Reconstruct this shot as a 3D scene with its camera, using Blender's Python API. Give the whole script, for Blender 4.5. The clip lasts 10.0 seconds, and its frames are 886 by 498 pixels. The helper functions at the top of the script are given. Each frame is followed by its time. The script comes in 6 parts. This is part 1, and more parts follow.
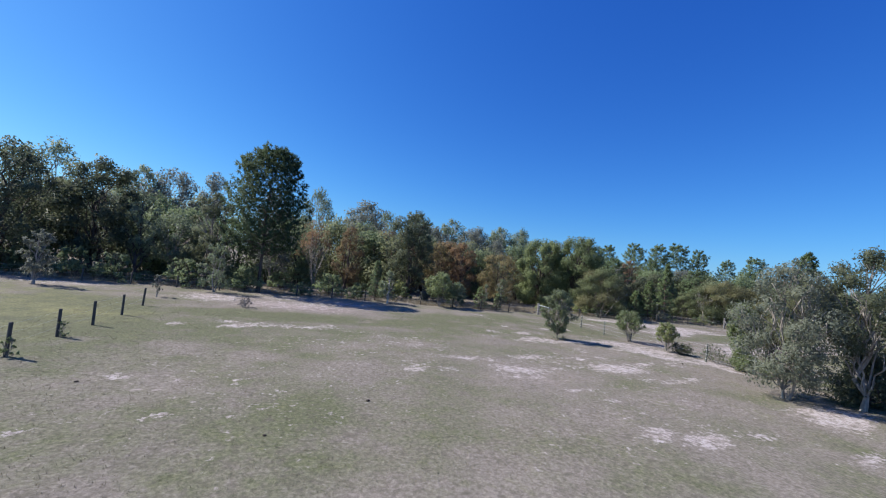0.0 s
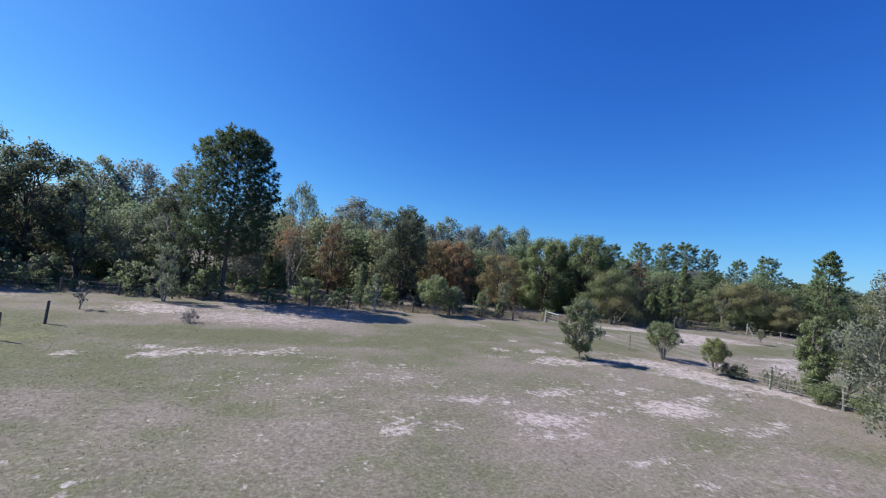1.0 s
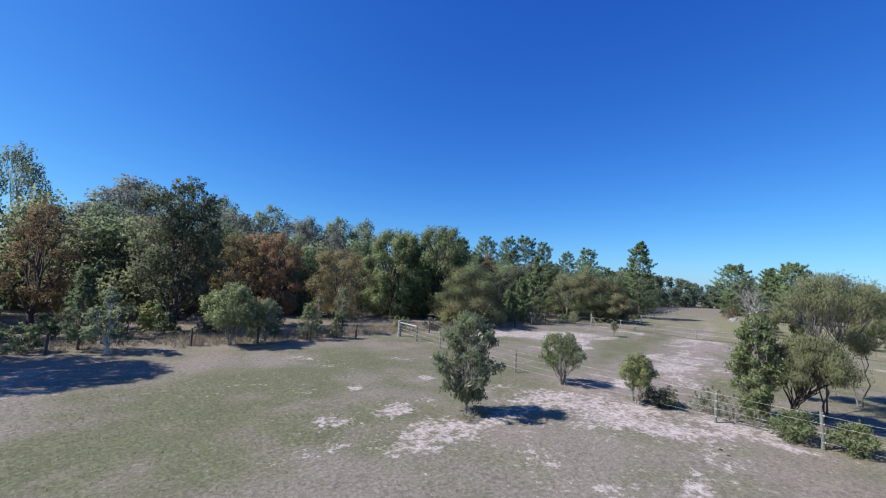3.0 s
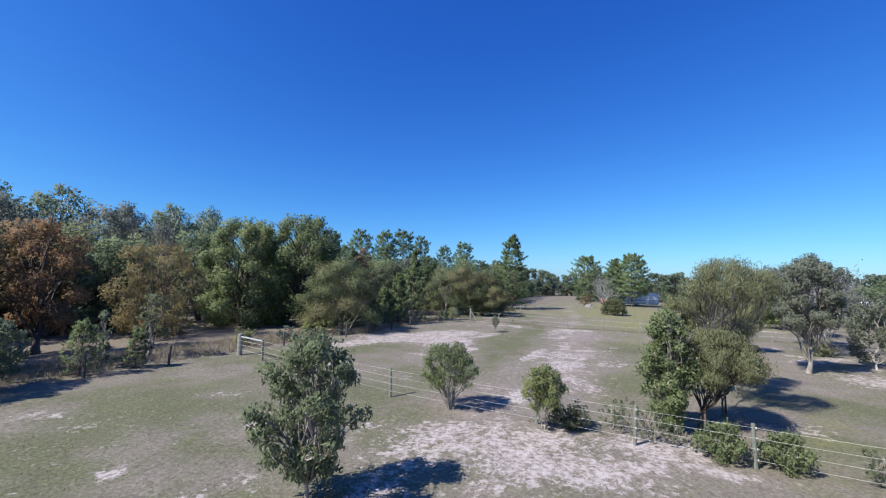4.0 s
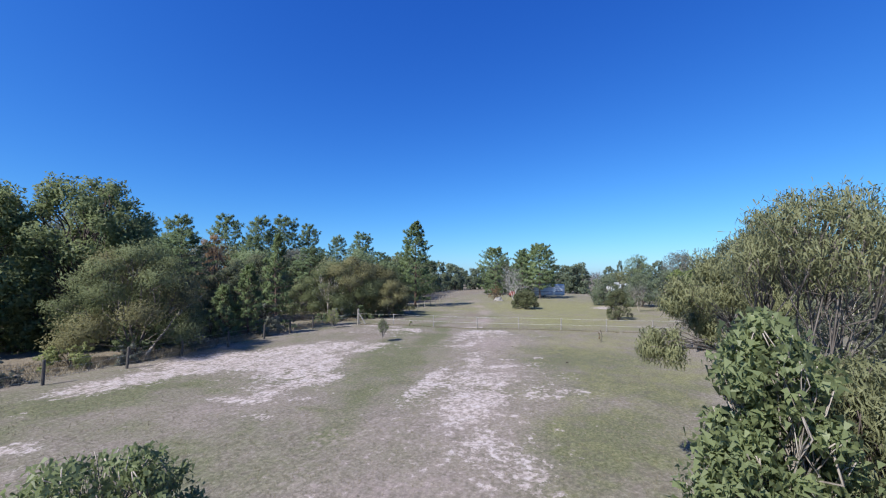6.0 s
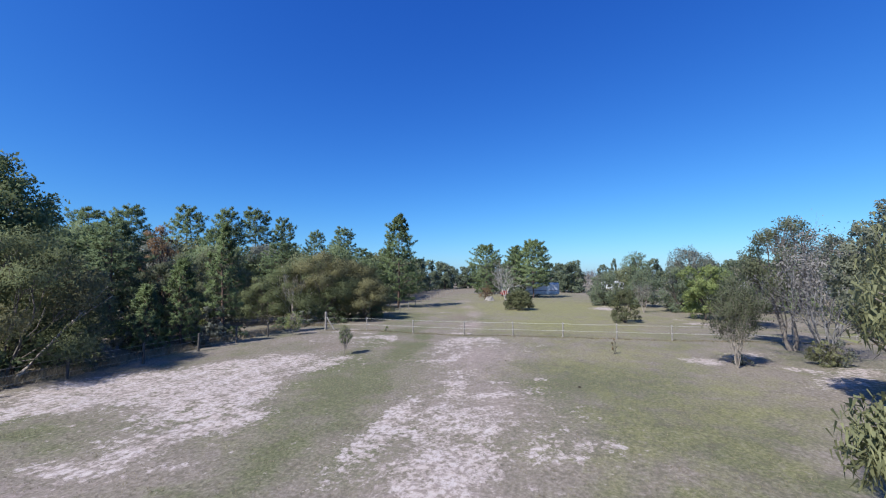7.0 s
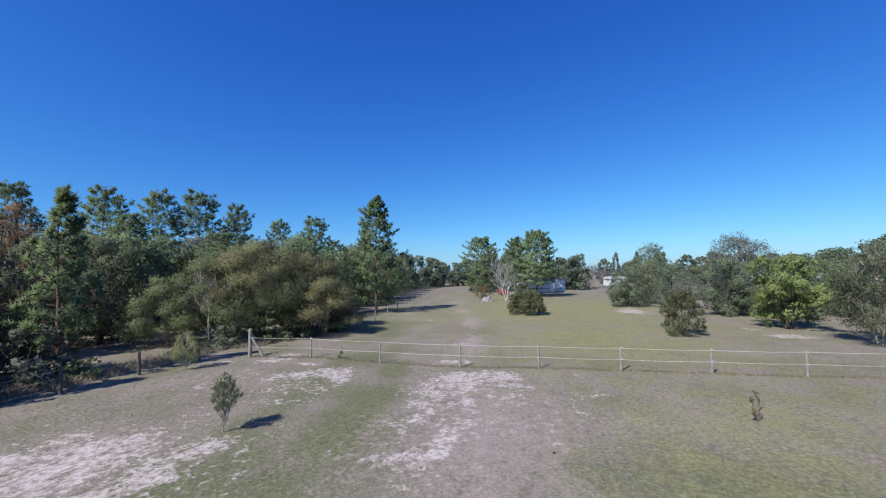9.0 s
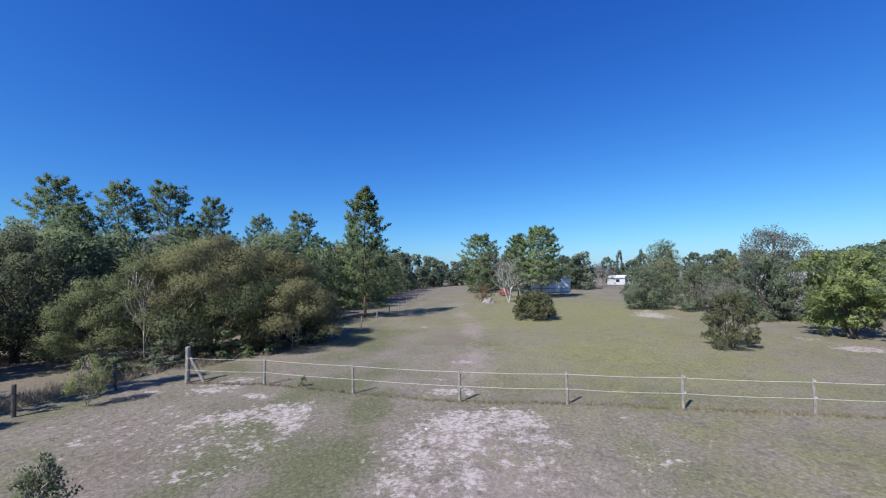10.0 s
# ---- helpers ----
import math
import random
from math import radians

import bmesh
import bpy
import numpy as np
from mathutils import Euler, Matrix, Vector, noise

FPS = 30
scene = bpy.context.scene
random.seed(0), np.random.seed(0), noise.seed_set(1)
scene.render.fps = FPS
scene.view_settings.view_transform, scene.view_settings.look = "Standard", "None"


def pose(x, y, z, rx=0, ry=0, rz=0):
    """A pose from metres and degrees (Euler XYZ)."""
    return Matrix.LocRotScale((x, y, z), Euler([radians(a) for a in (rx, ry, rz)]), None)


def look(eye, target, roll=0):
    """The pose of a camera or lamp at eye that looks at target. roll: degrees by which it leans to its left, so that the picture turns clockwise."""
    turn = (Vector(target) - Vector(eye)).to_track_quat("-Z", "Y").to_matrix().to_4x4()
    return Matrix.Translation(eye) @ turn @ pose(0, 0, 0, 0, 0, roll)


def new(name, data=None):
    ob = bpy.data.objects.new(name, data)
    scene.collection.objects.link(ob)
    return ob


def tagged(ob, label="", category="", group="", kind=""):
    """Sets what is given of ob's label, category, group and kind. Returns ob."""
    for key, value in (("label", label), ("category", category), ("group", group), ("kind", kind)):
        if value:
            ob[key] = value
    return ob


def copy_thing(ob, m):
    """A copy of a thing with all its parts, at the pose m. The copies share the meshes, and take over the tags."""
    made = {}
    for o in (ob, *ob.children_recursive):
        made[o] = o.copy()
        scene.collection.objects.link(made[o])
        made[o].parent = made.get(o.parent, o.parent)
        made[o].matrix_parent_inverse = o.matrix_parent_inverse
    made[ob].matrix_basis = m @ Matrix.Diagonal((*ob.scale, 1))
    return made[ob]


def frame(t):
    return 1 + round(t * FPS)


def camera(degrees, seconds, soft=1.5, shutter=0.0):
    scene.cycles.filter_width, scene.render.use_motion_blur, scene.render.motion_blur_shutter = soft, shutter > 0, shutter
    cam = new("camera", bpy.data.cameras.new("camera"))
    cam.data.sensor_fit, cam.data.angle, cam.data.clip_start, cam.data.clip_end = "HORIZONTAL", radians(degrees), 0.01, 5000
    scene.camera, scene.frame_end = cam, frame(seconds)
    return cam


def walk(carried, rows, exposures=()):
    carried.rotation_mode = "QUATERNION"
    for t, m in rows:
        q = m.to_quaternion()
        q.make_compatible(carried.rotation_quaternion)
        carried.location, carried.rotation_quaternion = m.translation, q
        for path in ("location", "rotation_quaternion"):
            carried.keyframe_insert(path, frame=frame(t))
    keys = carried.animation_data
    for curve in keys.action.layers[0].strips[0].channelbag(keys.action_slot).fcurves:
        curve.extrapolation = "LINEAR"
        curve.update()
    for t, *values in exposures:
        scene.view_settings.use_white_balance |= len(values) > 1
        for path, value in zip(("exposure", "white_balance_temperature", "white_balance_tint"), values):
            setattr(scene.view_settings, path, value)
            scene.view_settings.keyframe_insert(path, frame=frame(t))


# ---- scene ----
cam = camera(95.9, 10.0, soft=1.15)
PATH = [
    (0, (-0.138, -0.05, 5.142), (0.602, 1.806, 5.233), 6.2),
    (0.5, (1.053, 3.084, 5.247), (1.788, 4.942, 5.341), 6.1),
    (1, (2.285, 6.162, 5.408), (3.049, 8.008, 5.501), 6.0),
    (1.5, (3.888, 9.256, 5.433), (4.776, 11.044, 5.543), 5.6),
    (2, (5.573, 12.026, 5.606), (6.605, 13.735, 5.725), 5.1),
    (2.2, (6.267, 13.011, 5.597), (7.352, 14.686, 5.727), 5.0),
    (3.3, (10.963, 18.309, 5.761), (12.488, 19.594, 5.912), 2.8),
    (3.5, (12.039, 18.916, 5.837), (13.637, 20.109, 5.989), 2.5),
    (4, (14.852, 20.599, 5.739), (16.613, 21.532, 5.897), 1.5),
    (4.5, (17.749, 21.862, 5.673), (19.635, 22.507, 5.831), 0.4),
    (5, (20.832, 22.509, 5.567), (22.742, 23.085, 5.72), 0.1),
    (5.5, (23.984, 22.784, 5.402), (25.901, 23.332, 5.551), 0.0),
    (7, (33.742, 23.79, 5.175), (35.678, 24.271, 5.316), -0.1),
    (7.5, (37.005, 24.333, 5.15), (38.945, 24.799, 5.286), -0.3),
    (8, (40.291, 25.107, 5.182), (42.233, 25.565, 5.315), -0.5),
    (8.5, (43.604, 25.931, 5.199), (45.549, 26.378, 5.328), -0.6),
    (9, (46.861, 26.529, 5.2), (48.808, 26.97, 5.325), -0.7),
    (9.5, (50.044, 27.143, 5.266), (51.992, 27.579, 5.386), -0.8),
    (10, (52.705, 27.615, 5.29), (54.654, 28.049, 5.41), -0.9),
]
walk(cam, [(t, look(eye, target, roll)) for t, eye, target, roll in PATH],
     exposures=[(0, 0.49), (2.2, 0.50), (4, 0.60), (5.5, 0.63), (7, 0.55), (8.5, 0.47), (10, 0.46)])

# ---- light ----
SUN = Vector((-0.87, 0.49, 0.98)).normalized()
world = bpy.data.worlds.new("sky")
scene.world = world
world.use_nodes = True
wn = world.node_tree
sky = wn.nodes.new("ShaderNodeTexSky")
sky.sky_type, sky.sun_disc = "NISHITA", False
sky.sun_elevation = math.asin(SUN.z)
sky.sun_rotation = math.atan2(SUN.x, SUN.y)
sky.air_density, sky.dust_density, sky.ozone_density, sky.altitude = 1.0, 0.6, 4.0, 200
# Clear dry air: red and green fall off faster with height than the plain sky has them.
split, clear = wn.nodes.new("ShaderNodeSeparateColor"), wn.nodes.new("ShaderNodeCombineColor")
wn.links.new(sky.outputs[0], split.inputs[0])
for i, (much, power) in enumerate(((0.155, 1.55), (0.435, 1.20), (1.46, 0.74))):
    bend, size = wn.nodes.new("ShaderNodeMath"), wn.nodes.new("ShaderNodeMath")
    bend.operation, size.operation = "POWER", "MULTIPLY"
    bend.inputs[1].default_value, size.inputs[1].default_value = power, much
    wn.links.new(split.outputs[i], bend.inputs[0])
    wn.links.new(bend.outputs[0], size.inputs[0])
    wn.links.new(size.outputs[0], clear.inputs[i])
wn.links.new(clear.outputs[0], wn.nodes["Background"].inputs[0])
wn.nodes["Background"].inputs[1].default_value = 0.118
sun = new("sun", bpy.data.lights.new("sun", "SUN"))
sun.data.energy, sun.data.angle, sun.data.color = 5.0, radians(0.53), (0.985, 0.945, 0.905)
sun.matrix_world = look((0, 0, 60), Vector((0, 0, 60)) - SUN)


# ---- materials ----
def mat(name):
    m = bpy.data.materials.new(name)
    m.use_nodes = True
    t = m.node_tree
    return m, t.nodes, t.links, t.nodes["Principled BSDF"]


def ramp(nodes, links, source, stops):
    r = nodes.new("ShaderNodeValToRGB")
    while len(r.color_ramp.elements) < len(stops):
        r.color_ramp.elements.new(0.5)
    for e, (at, col) in zip(r.color_ramp.elements, stops):
        e.position, e.color = at, (*col, 1)
    links.new(source, r.inputs[0])
    return r.outputs[0]


def noise_at(nodes, links, coord, scale, detail=4, rough=0.6):
    n = nodes.new("ShaderNodeTexNoise")
    n.inputs["Scale"].default_value, n.inputs["Detail"].default_value, n.inputs["Roughness"].default_value = scale, detail, rough
    links.new(coord, n.inputs["Vector"])
    return n.outputs["Fac"]


def sums(nodes, links, op, a, b):
    n = nodes.new("ShaderNodeMath")
    n.operation = op
    for i, v in enumerate((a, b)):
        if isinstance(v, (int, float)):
            n.inputs[i].default_value = v
        else:
            links.new(v, n.inputs[i])
    return n.outputs[0]


def mixed(nodes, links, fac, a, b):
    n = nodes.new("ShaderNodeMix")
    n.data_type = "RGBA"
    for i, v in ((0, fac), (6, a), (7, b)):
        if isinstance(v, tuple):
            n.inputs[i].default_value = (*v, 1)
        elif isinstance(v, (int, float)):
            n.inputs[i].default_value = v
        else:
            links.new(v, n.inputs[i])
    return n.outputs[2]


def bump(nodes, links, height, strength, bsdf, distance=0.05):
    b = nodes.new("ShaderNodeBump")
    b.inputs["Strength"].default_value, b.inputs["Distance"].default_value = strength, distance
    links.new(height, b.inputs["Height"])
    links.new(b.outputs[0], bsdf.inputs["Normal"])


def leaf_mat(name, dark, light, passing=0.52, spread=0.45, rough=0.55, gloss=0.18):
    """Foliage: each leaf a shade of its own, each plant a tone of its own, some light passing through."""
    m, n, l, p = mat(name)
    geo, info = n.new("ShaderNodeNewGeometry"), n.new("ShaderNodeObjectInfo")
    a = sums(n, l, "MULTIPLY", geo.outputs["Random Per Island"], 1 - spread)
    b = sums(n, l, "MULTIPLY", info.outputs["Random"], spread)
    col = ramp(n, l, sums(n, l, "ADD", a, b), [(0.0, tuple(x * 0.75 + y * 0.25 for x, y in zip(dark, light))), (0.5, tuple((x + y) / 2 for x, y in zip(dark, light))), (1.0, tuple(x * 0.15 + y * 0.85 for x, y in zip(dark, light)))])
    l.new(col, p.inputs["Base Color"])
    p.inputs["Roughness"].default_value = rough
    p.inputs["Specular IOR Level"].default_value = gloss
    tr, mx = n.new("ShaderNodeBsdfTranslucent"), n.new("ShaderNodeMixShader")
    l.new(col, tr.inputs[0])
    mx.inputs[0].default_value = passing
    l.new(p.outputs[0], mx.inputs[1])
    l.new(tr.outputs[0], mx.inputs[2])
    l.new(mx.outputs[0], n["Material Output"].inputs[0])
    return m


def bark_mat(name, dark, light, scale=6):
    m, n, l, p = mat(name)
    co = n.new("ShaderNodeTexCoord")
    mp = n.new("ShaderNodeMapping")
    mp.inputs["Scale"].default_value = (1, 1, 0.25)
    l.new(co.outputs["Object"], mp.inputs[0])
    f = noise_at(n, l, mp.outputs[0], scale, 6, 0.7)
    l.new(ramp(n, l, f, [(0.3, dark), (0.7, light)]), p.inputs["Base Color"])
    p.inputs["Roughness"].default_value = 0.9
    bump(n, l, f, 0.6, p, 0.03)
    return m


def plain_mat(name, col, rough=0.6, metal=0.0, vary=0.15, scale=8.0):
    m, n, l, p = mat(name)
    co = n.new("ShaderNodeTexCoord")
    f = noise_at(n, l, co.outputs["Object"], scale, 5, 0.65)
    l.new(ramp(n, l, f, [(0.3, tuple(c * (1 - vary) for c in col)), (0.7, tuple(min(1, c * (1 + vary)) for c in col))]), p.inputs["Base Color"])
    p.inputs["Roughness"].default_value, p.inputs["Metallic"].default_value = rough, metal
    return m


LEAF_GUM = leaf_mat("gum_leaves", (0.100, 0.133, 0.081), (0.319, 0.372, 0.243))
LEAF_GREY = leaf_mat("grey_leaves", (0.108, 0.125, 0.102), (0.299, 0.316, 0.264))
LEAF_DARK = leaf_mat("dark_leaves", (0.090, 0.128, 0.064), (0.285, 0.345, 0.190))
LEAF_LIGHT = leaf_mat("light_leaves", (0.12, 0.146, 0.06), (0.39, 0.425, 0.19))
LEAF_OLIVE = leaf_mat("olive_leaves", (0.124, 0.142, 0.077), (0.395, 0.418, 0.229))
LEAF_WATTLE = leaf_mat("wattle_leaves", (0.080, 0.082, 0.044), (0.290, 0.280, 0.150), 0.38, 0.55, rough=0.8, gloss=0.05)
LEAF_MOSS = leaf_mat("green_wattle_leaves", (0.066, 0.082, 0.040), (0.236, 0.270, 0.142), 0.40, 0.5, rough=0.75, gloss=0.08)
LEAF_FIG = leaf_mat("fig_leaves", (0.088, 0.118, 0.054), (0.312, 0.362, 0.175))
LEAF_HANG = leaf_mat("hanging_leaves", (0.096, 0.106, 0.055), (0.312, 0.325, 0.172), 0.43, 0.40)
LEAF_DUSK = leaf_mat("dusky_leaves", (0.068, 0.084, 0.052), (0.206, 0.228, 0.136))
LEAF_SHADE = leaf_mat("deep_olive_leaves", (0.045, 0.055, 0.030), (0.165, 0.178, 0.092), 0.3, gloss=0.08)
# Muted grey-green for the farthest trees: distance haze is put into the colour.
LEAF_HAZED = leaf_mat("hazed_far_leaves", (0.092, 0.120, 0.078), (0.248, 0.294, 0.198))
LEAF_PAPER = leaf_mat("paperbark_leaves", (0.104, 0.120, 0.084), (0.315, 0.338, 0.250))
LEAF_YELLOW = leaf_mat("yellow_green_leaves", (0.119, 0.162, 0.060), (0.377, 0.442, 0.181))
LEAF_BROWN = leaf_mat("browned_leaves", (0.124, 0.094, 0.057), (0.319, 0.224, 0.124))
LEAF_BRONZE = leaf_mat("bronze_leaves", (0.124, 0.106, 0.054), (0.336, 0.277, 0.139))
LEAF_FRESH = leaf_mat("fresh_leaves", (0.098, 0.130, 0.056), (0.355, 0.410, 0.205), rough=0.42, gloss=0.28)
LEAF_RUST = leaf_mat("rust_leaves", (0.165, 0.109, 0.064), (0.395, 0.254, 0.142))
LEAF_SILVER = leaf_mat("silver_leaves", (0.076, 0.098, 0.052), (0.276, 0.318, 0.182), rough=0.38)
NEEDLE = leaf_mat("pine_needles", (0.062, 0.095, 0.050), (0.205, 0.270, 0.145), 0.38, rough=0.7, gloss=0.12)
NEEDLE_DARK = leaf_mat("dark_pine_needles", (0.036, 0.06, 0.031), (0.135, 0.185, 0.092), 0.35, rough=0.7, gloss=0.12)
NEEDLE_PALE = leaf_mat("pale_pine_needles", (0.072, 0.108, 0.048), (0.24, 0.305, 0.15), 0.35, rough=0.7, gloss=0.12)
TWIG_GREY = leaf_mat("grey_twigs", (0.11, 0.104, 0.098), (0.25, 0.238, 0.228), 0.05)
BARK_GUM = bark_mat("gum_bark", (0.12, 0.10, 0.085), (0.42, 0.38, 0.33))
BARK_GREY = bark_mat("dead_grey_wood", (0.095, 0.094, 0.094), (0.30, 0.29, 0.285))
BARK_MID = bark_mat("grey_brown_bark", (0.07, 0.06, 0.052), (0.24, 0.21, 0.185))
BARK_DARK = bark_mat("dark_bark", (0.035, 0.028, 0.024), (0.13, 0.10, 0.085))
BARK_PALE = bark_mat("pale_bark", (0.28, 0.26, 0.23), (0.62, 0.59, 0.54))
BARK_PINE = bark_mat("pine_bark", (0.055, 0.035, 0.028), (0.17, 0.11, 0.085))
POST_GREY = bark_mat("weathered_timber", (0.12, 0.11, 0.10), (0.34, 0.32, 0.29), 14)
POST_DARK = bark_mat("dark_timber", (0.035, 0.032, 0.030), (0.12, 0.11, 0.10), 14)
POST_GREEN = bark_mat("treated_timber", (0.09, 0.10, 0.08), (0.22, 0.23, 0.19), 14)
TAPE = plain_mat("white_fence_tape", (0.60, 0.60, 0.56), 0.5, 0.0, 0.08)
WIRE = plain_mat("galvanised_wire", (0.45, 0.45, 0.44), 0.45, 0.6, 0.1)
INSULATOR = plain_mat("grey_insulator", (0.42, 0.42, 0.40), 0.4)
RAIL_PALE = plain_mat("pale_rail", (0.40, 0.43, 0.44), 0.5, 0.3, 0.15)


# ---- ground ----
# Bare sandy patches: centre, half lengths, turn in degrees, density.
SAND_NORTH_STRIP = [
    (-5.5, 43.1, 3.79, 3.25, 179, 0.95), (0.6, 46.1, 4.18, 2.94, 171, 0.8), (3.5, 41.8, 3.97, 1.91, 173, 0.85), (9.6, 40.9, 2.62, 1.20, 11, 0.7), (-5.6, 44.3, 3.51, 2.72, 160, 0.95),
    (-18.6, 46.8, 4.71, 2.62, 165, 0.8), (7.4, 44.0, 3.65, 2.62, 5, 0.75), (0.1, 29.2, 4.08, 0.79, 173, 0.86), (-2.8, 30.1, 1.04, 0.47, 167, 1.05), (3.6, 30.3, 0.81, 0.49, 171, 1),
    (7.3, 26.6, 2.72, 1.21, 172, 0.6), (-5.6, 28.5, 0.72, 0.58, 22, 1.1), (-2.2, 28.6, 1.65, 0.79, 17, 1.05), (2.7, 29.2, 2.30, 0.67, 3, 0.9), (8.9, 26.4, 2.68, 0.74, 12, 0.62),
]
SAND_START = [
    (11.1, 21.3, 1.77, 0.56, 179, 1.05), (6.4, 18.6, 0.94, 0.68, 38, 0.95), (4.0, 19.3, 0.97, 0.40, 4, 0.8), (-5.1, 17.7, 0.63, 0.44, 130, 0.95), (-4.1, 19.4, 0.50, 0.35, 172, 0.85),
    (-2.9, 13.6, 0.40, 0.28, 139, 0.95), (-4.1, 12.1, 0.32, 0.19, 137, 0.85), (-5.6, 12.7, 0.46, 0.18, 122, 0.9), (0.5, 15.6, 0.48, 0.25, 176, 0.95), (-1.1, 13.8, 0.48, 0.27, 169, 0.8),
    (-3.6, 21.2, 0.66, 0.43, 1, 0.75), (-4.5, 13.5, 0.57, 0.34, 152, 0.75), (-6.3, 14.1, 0.41, 0.23, 136, 0.7), (15.8, 22.1, 2.62, 0.80, 1, 0.9), (12.8, 18.9, 1.89, 1.10, 0, 1.05),
]
SAND_START_EAST = [
    (20.4, 19.1, 2.62, 1.26, 4, 1.1), (21.1, 16.5, 2.59, 0.64, 170, 0.8), (13.9, 15.2, 1.34, 0.32, 0, 0.9), (14.5, 13.6, 0.66, 0.40, 64, 0.9), (13.1, 10.4, 1.31, 0.57, 18, 1.15),
    (14.8, 9.7, 1.74, 0.66, 15, 1.1), (17.7, 9.7, 1.40, 0.37, 179, 1.05), (14.5, 8.1, 0.63, 0.19, 180, 0.85), (25.6, 10.6, 3.49, 1.38, 12, 1.15), (20.1, 7.5, 1.58, 0.40, 11, 1),
    (19.9, 28.2, 2.15, 0.81, 21, 1), (22.8, 27.3, 4.80, 0.74, 2, 0.9), (28.2, 27.1, 5.42, 0.96, 167, 0.95), (23.5, 16.5, 0.98, 0.33, 18, 0.9), (-0.8, 16.0, 1.11, 0.37, 177, 0.6),
]
SAND_TRACK = [
    (20.8, 30.8, 1.03, 0.53, 17, 1.1), (20.3, 27.8, 2.94, 0.61, 8, 1.05), (27.9, 27.9, 3.21, 1.09, 161, 0.95), (29.7, 24.6, 3.27, 1.70, 133, 1), (31.4, 20.7, 2.56, 1.37, 108, 1.05),
    (19.8, 19.4, 2.33, 1.17, 178, 1.1), (23.5, 20.2, 1.61, 0.50, 177, 1), (15.5, 21.7, 1.72, 0.47, 1, 1.05), (19.2, 21.8, 1.32, 0.46, 176, 0.95), (21.5, 21.9, 0.82, 0.33, 4, 1.05),
    (10.9, 21.2, 2.02, 0.38, 179, 1.05), (12.1, 18.9, 1.24, 0.67, 177, 1.05), (15.3, 19.2, 0.97, 0.30, 6, 1), (12.0, 17.5, 1.89, 0.47, 171, 0.9), (8.3, 18.9, 1.32, 0.60, 166, 0.72),
]
SAND_TRACK_SOUTH = [
    (11.6, 19.7, 0.58, 0.30, 174, 0.95), (21.6, 24.3, 1.17, 0.44, 1, 0.85), (16.2, 24.0, 1.20, 0.46, 176, 0.7), (24.0, 16.6, 2.22, 0.69, 3, 0.55), (16.1, 18.1, 0.89, 0.30, 172, 0.7),
    (23.8, 16.9, 0.89, 0.39, 14, 1.05), (27.6, 20.5, 1.76, 0.49, 169, 0.9), (16.1, 28.9, 2.53, 0.72, 178, 0.62), (6.8, 19.9, 1.74, 0.74, 164, 0.5), (3.8, 23.2, 2.50, 0.84, 165, 0.45),
    (8.0, 24.6, 1.86, 0.43, 159, 0.78), (5.0, 28.2, 2.32, 0.50, 162, 0.74), (9.5, 21.7, 1.82, 0.35, 173, 0.85), (11.9, 21.0, 0.83, 0.36, 177, 1.05), (17.5, 30.8, 1.33, 0.56, 172, 0.9),
]
SAND_HUB = [
    (20.5, 30.5, 1.02, 0.73, 6, 1.15), (19.0, 27.5, 0.98, 0.86, 119, 1.1), (20.9, 27.3, 1.29, 0.66, 137, 0.85), (17.7, 31.3, 0.70, 0.43, 33, 1), (20.8, 34.4, 0.35, 0.29, 106, 1.35),
    (25.6, 34.2, 0.55, 0.52, 22, 1.4), (29.3, 27.6, 3.04, 1.31, 132, 0.95), (28.8, 25.0, 2.09, 1.74, 124, 1.1), (28.2, 22.3, 1.54, 0.79, 137, 1.15), (27.2, 23.7, 1.17, 0.67, 159, 1.15),
    (30.5, 19.7, 1.90, 0.66, 98, 1.05), (26.3, 19.9, 1.24, 0.50, 147, 0.8), (21.5, 23.8, 0.73, 0.29, 139, 1), (27.9, 30.7, 0.67, 0.49, 114, 0.85), (21.2, 34.4, 0.38, 0.20, 96, 1.35),
]
SAND_HUB_EAST = [
    (28.0, 23.2, 3.40, 1.53, 116, 1.12), (28.5, 25.9, 2.21, 1.24, 126, 1.05), (28.2, 28.0, 1.46, 0.65, 122, 0.9), (35.3, 26.9, 1.54, 0.68, 166, 1.1), (29.5, 21.0, 1.42, 0.63, 121, 1.12),
    (30.2, 18.7, 1.54, 0.36, 109, 1.05), (25.8, 25.0, 0.81, 0.56, 129, 1.1), (22.6, 30.9, 0.85, 0.56, 161, 0.8), (27.3, 39.0, 1.67, 0.81, 136, 0.62), (21.9, 42.0, 1.34, 0.81, 136, 0.8),
    (21.7, 39.7, 0.95, 0.41, 139, 0.7), (28.7, 34.4, 0.49, 0.46, 130, 1.35), (35.1, 26.7, 0.95, 0.91, 7, 1.15), (35.0, 26.6, 1.32, 0.66, 20, 1.2), (37.5, 24.7, 0.41, 0.31, 117, 1.1),
]
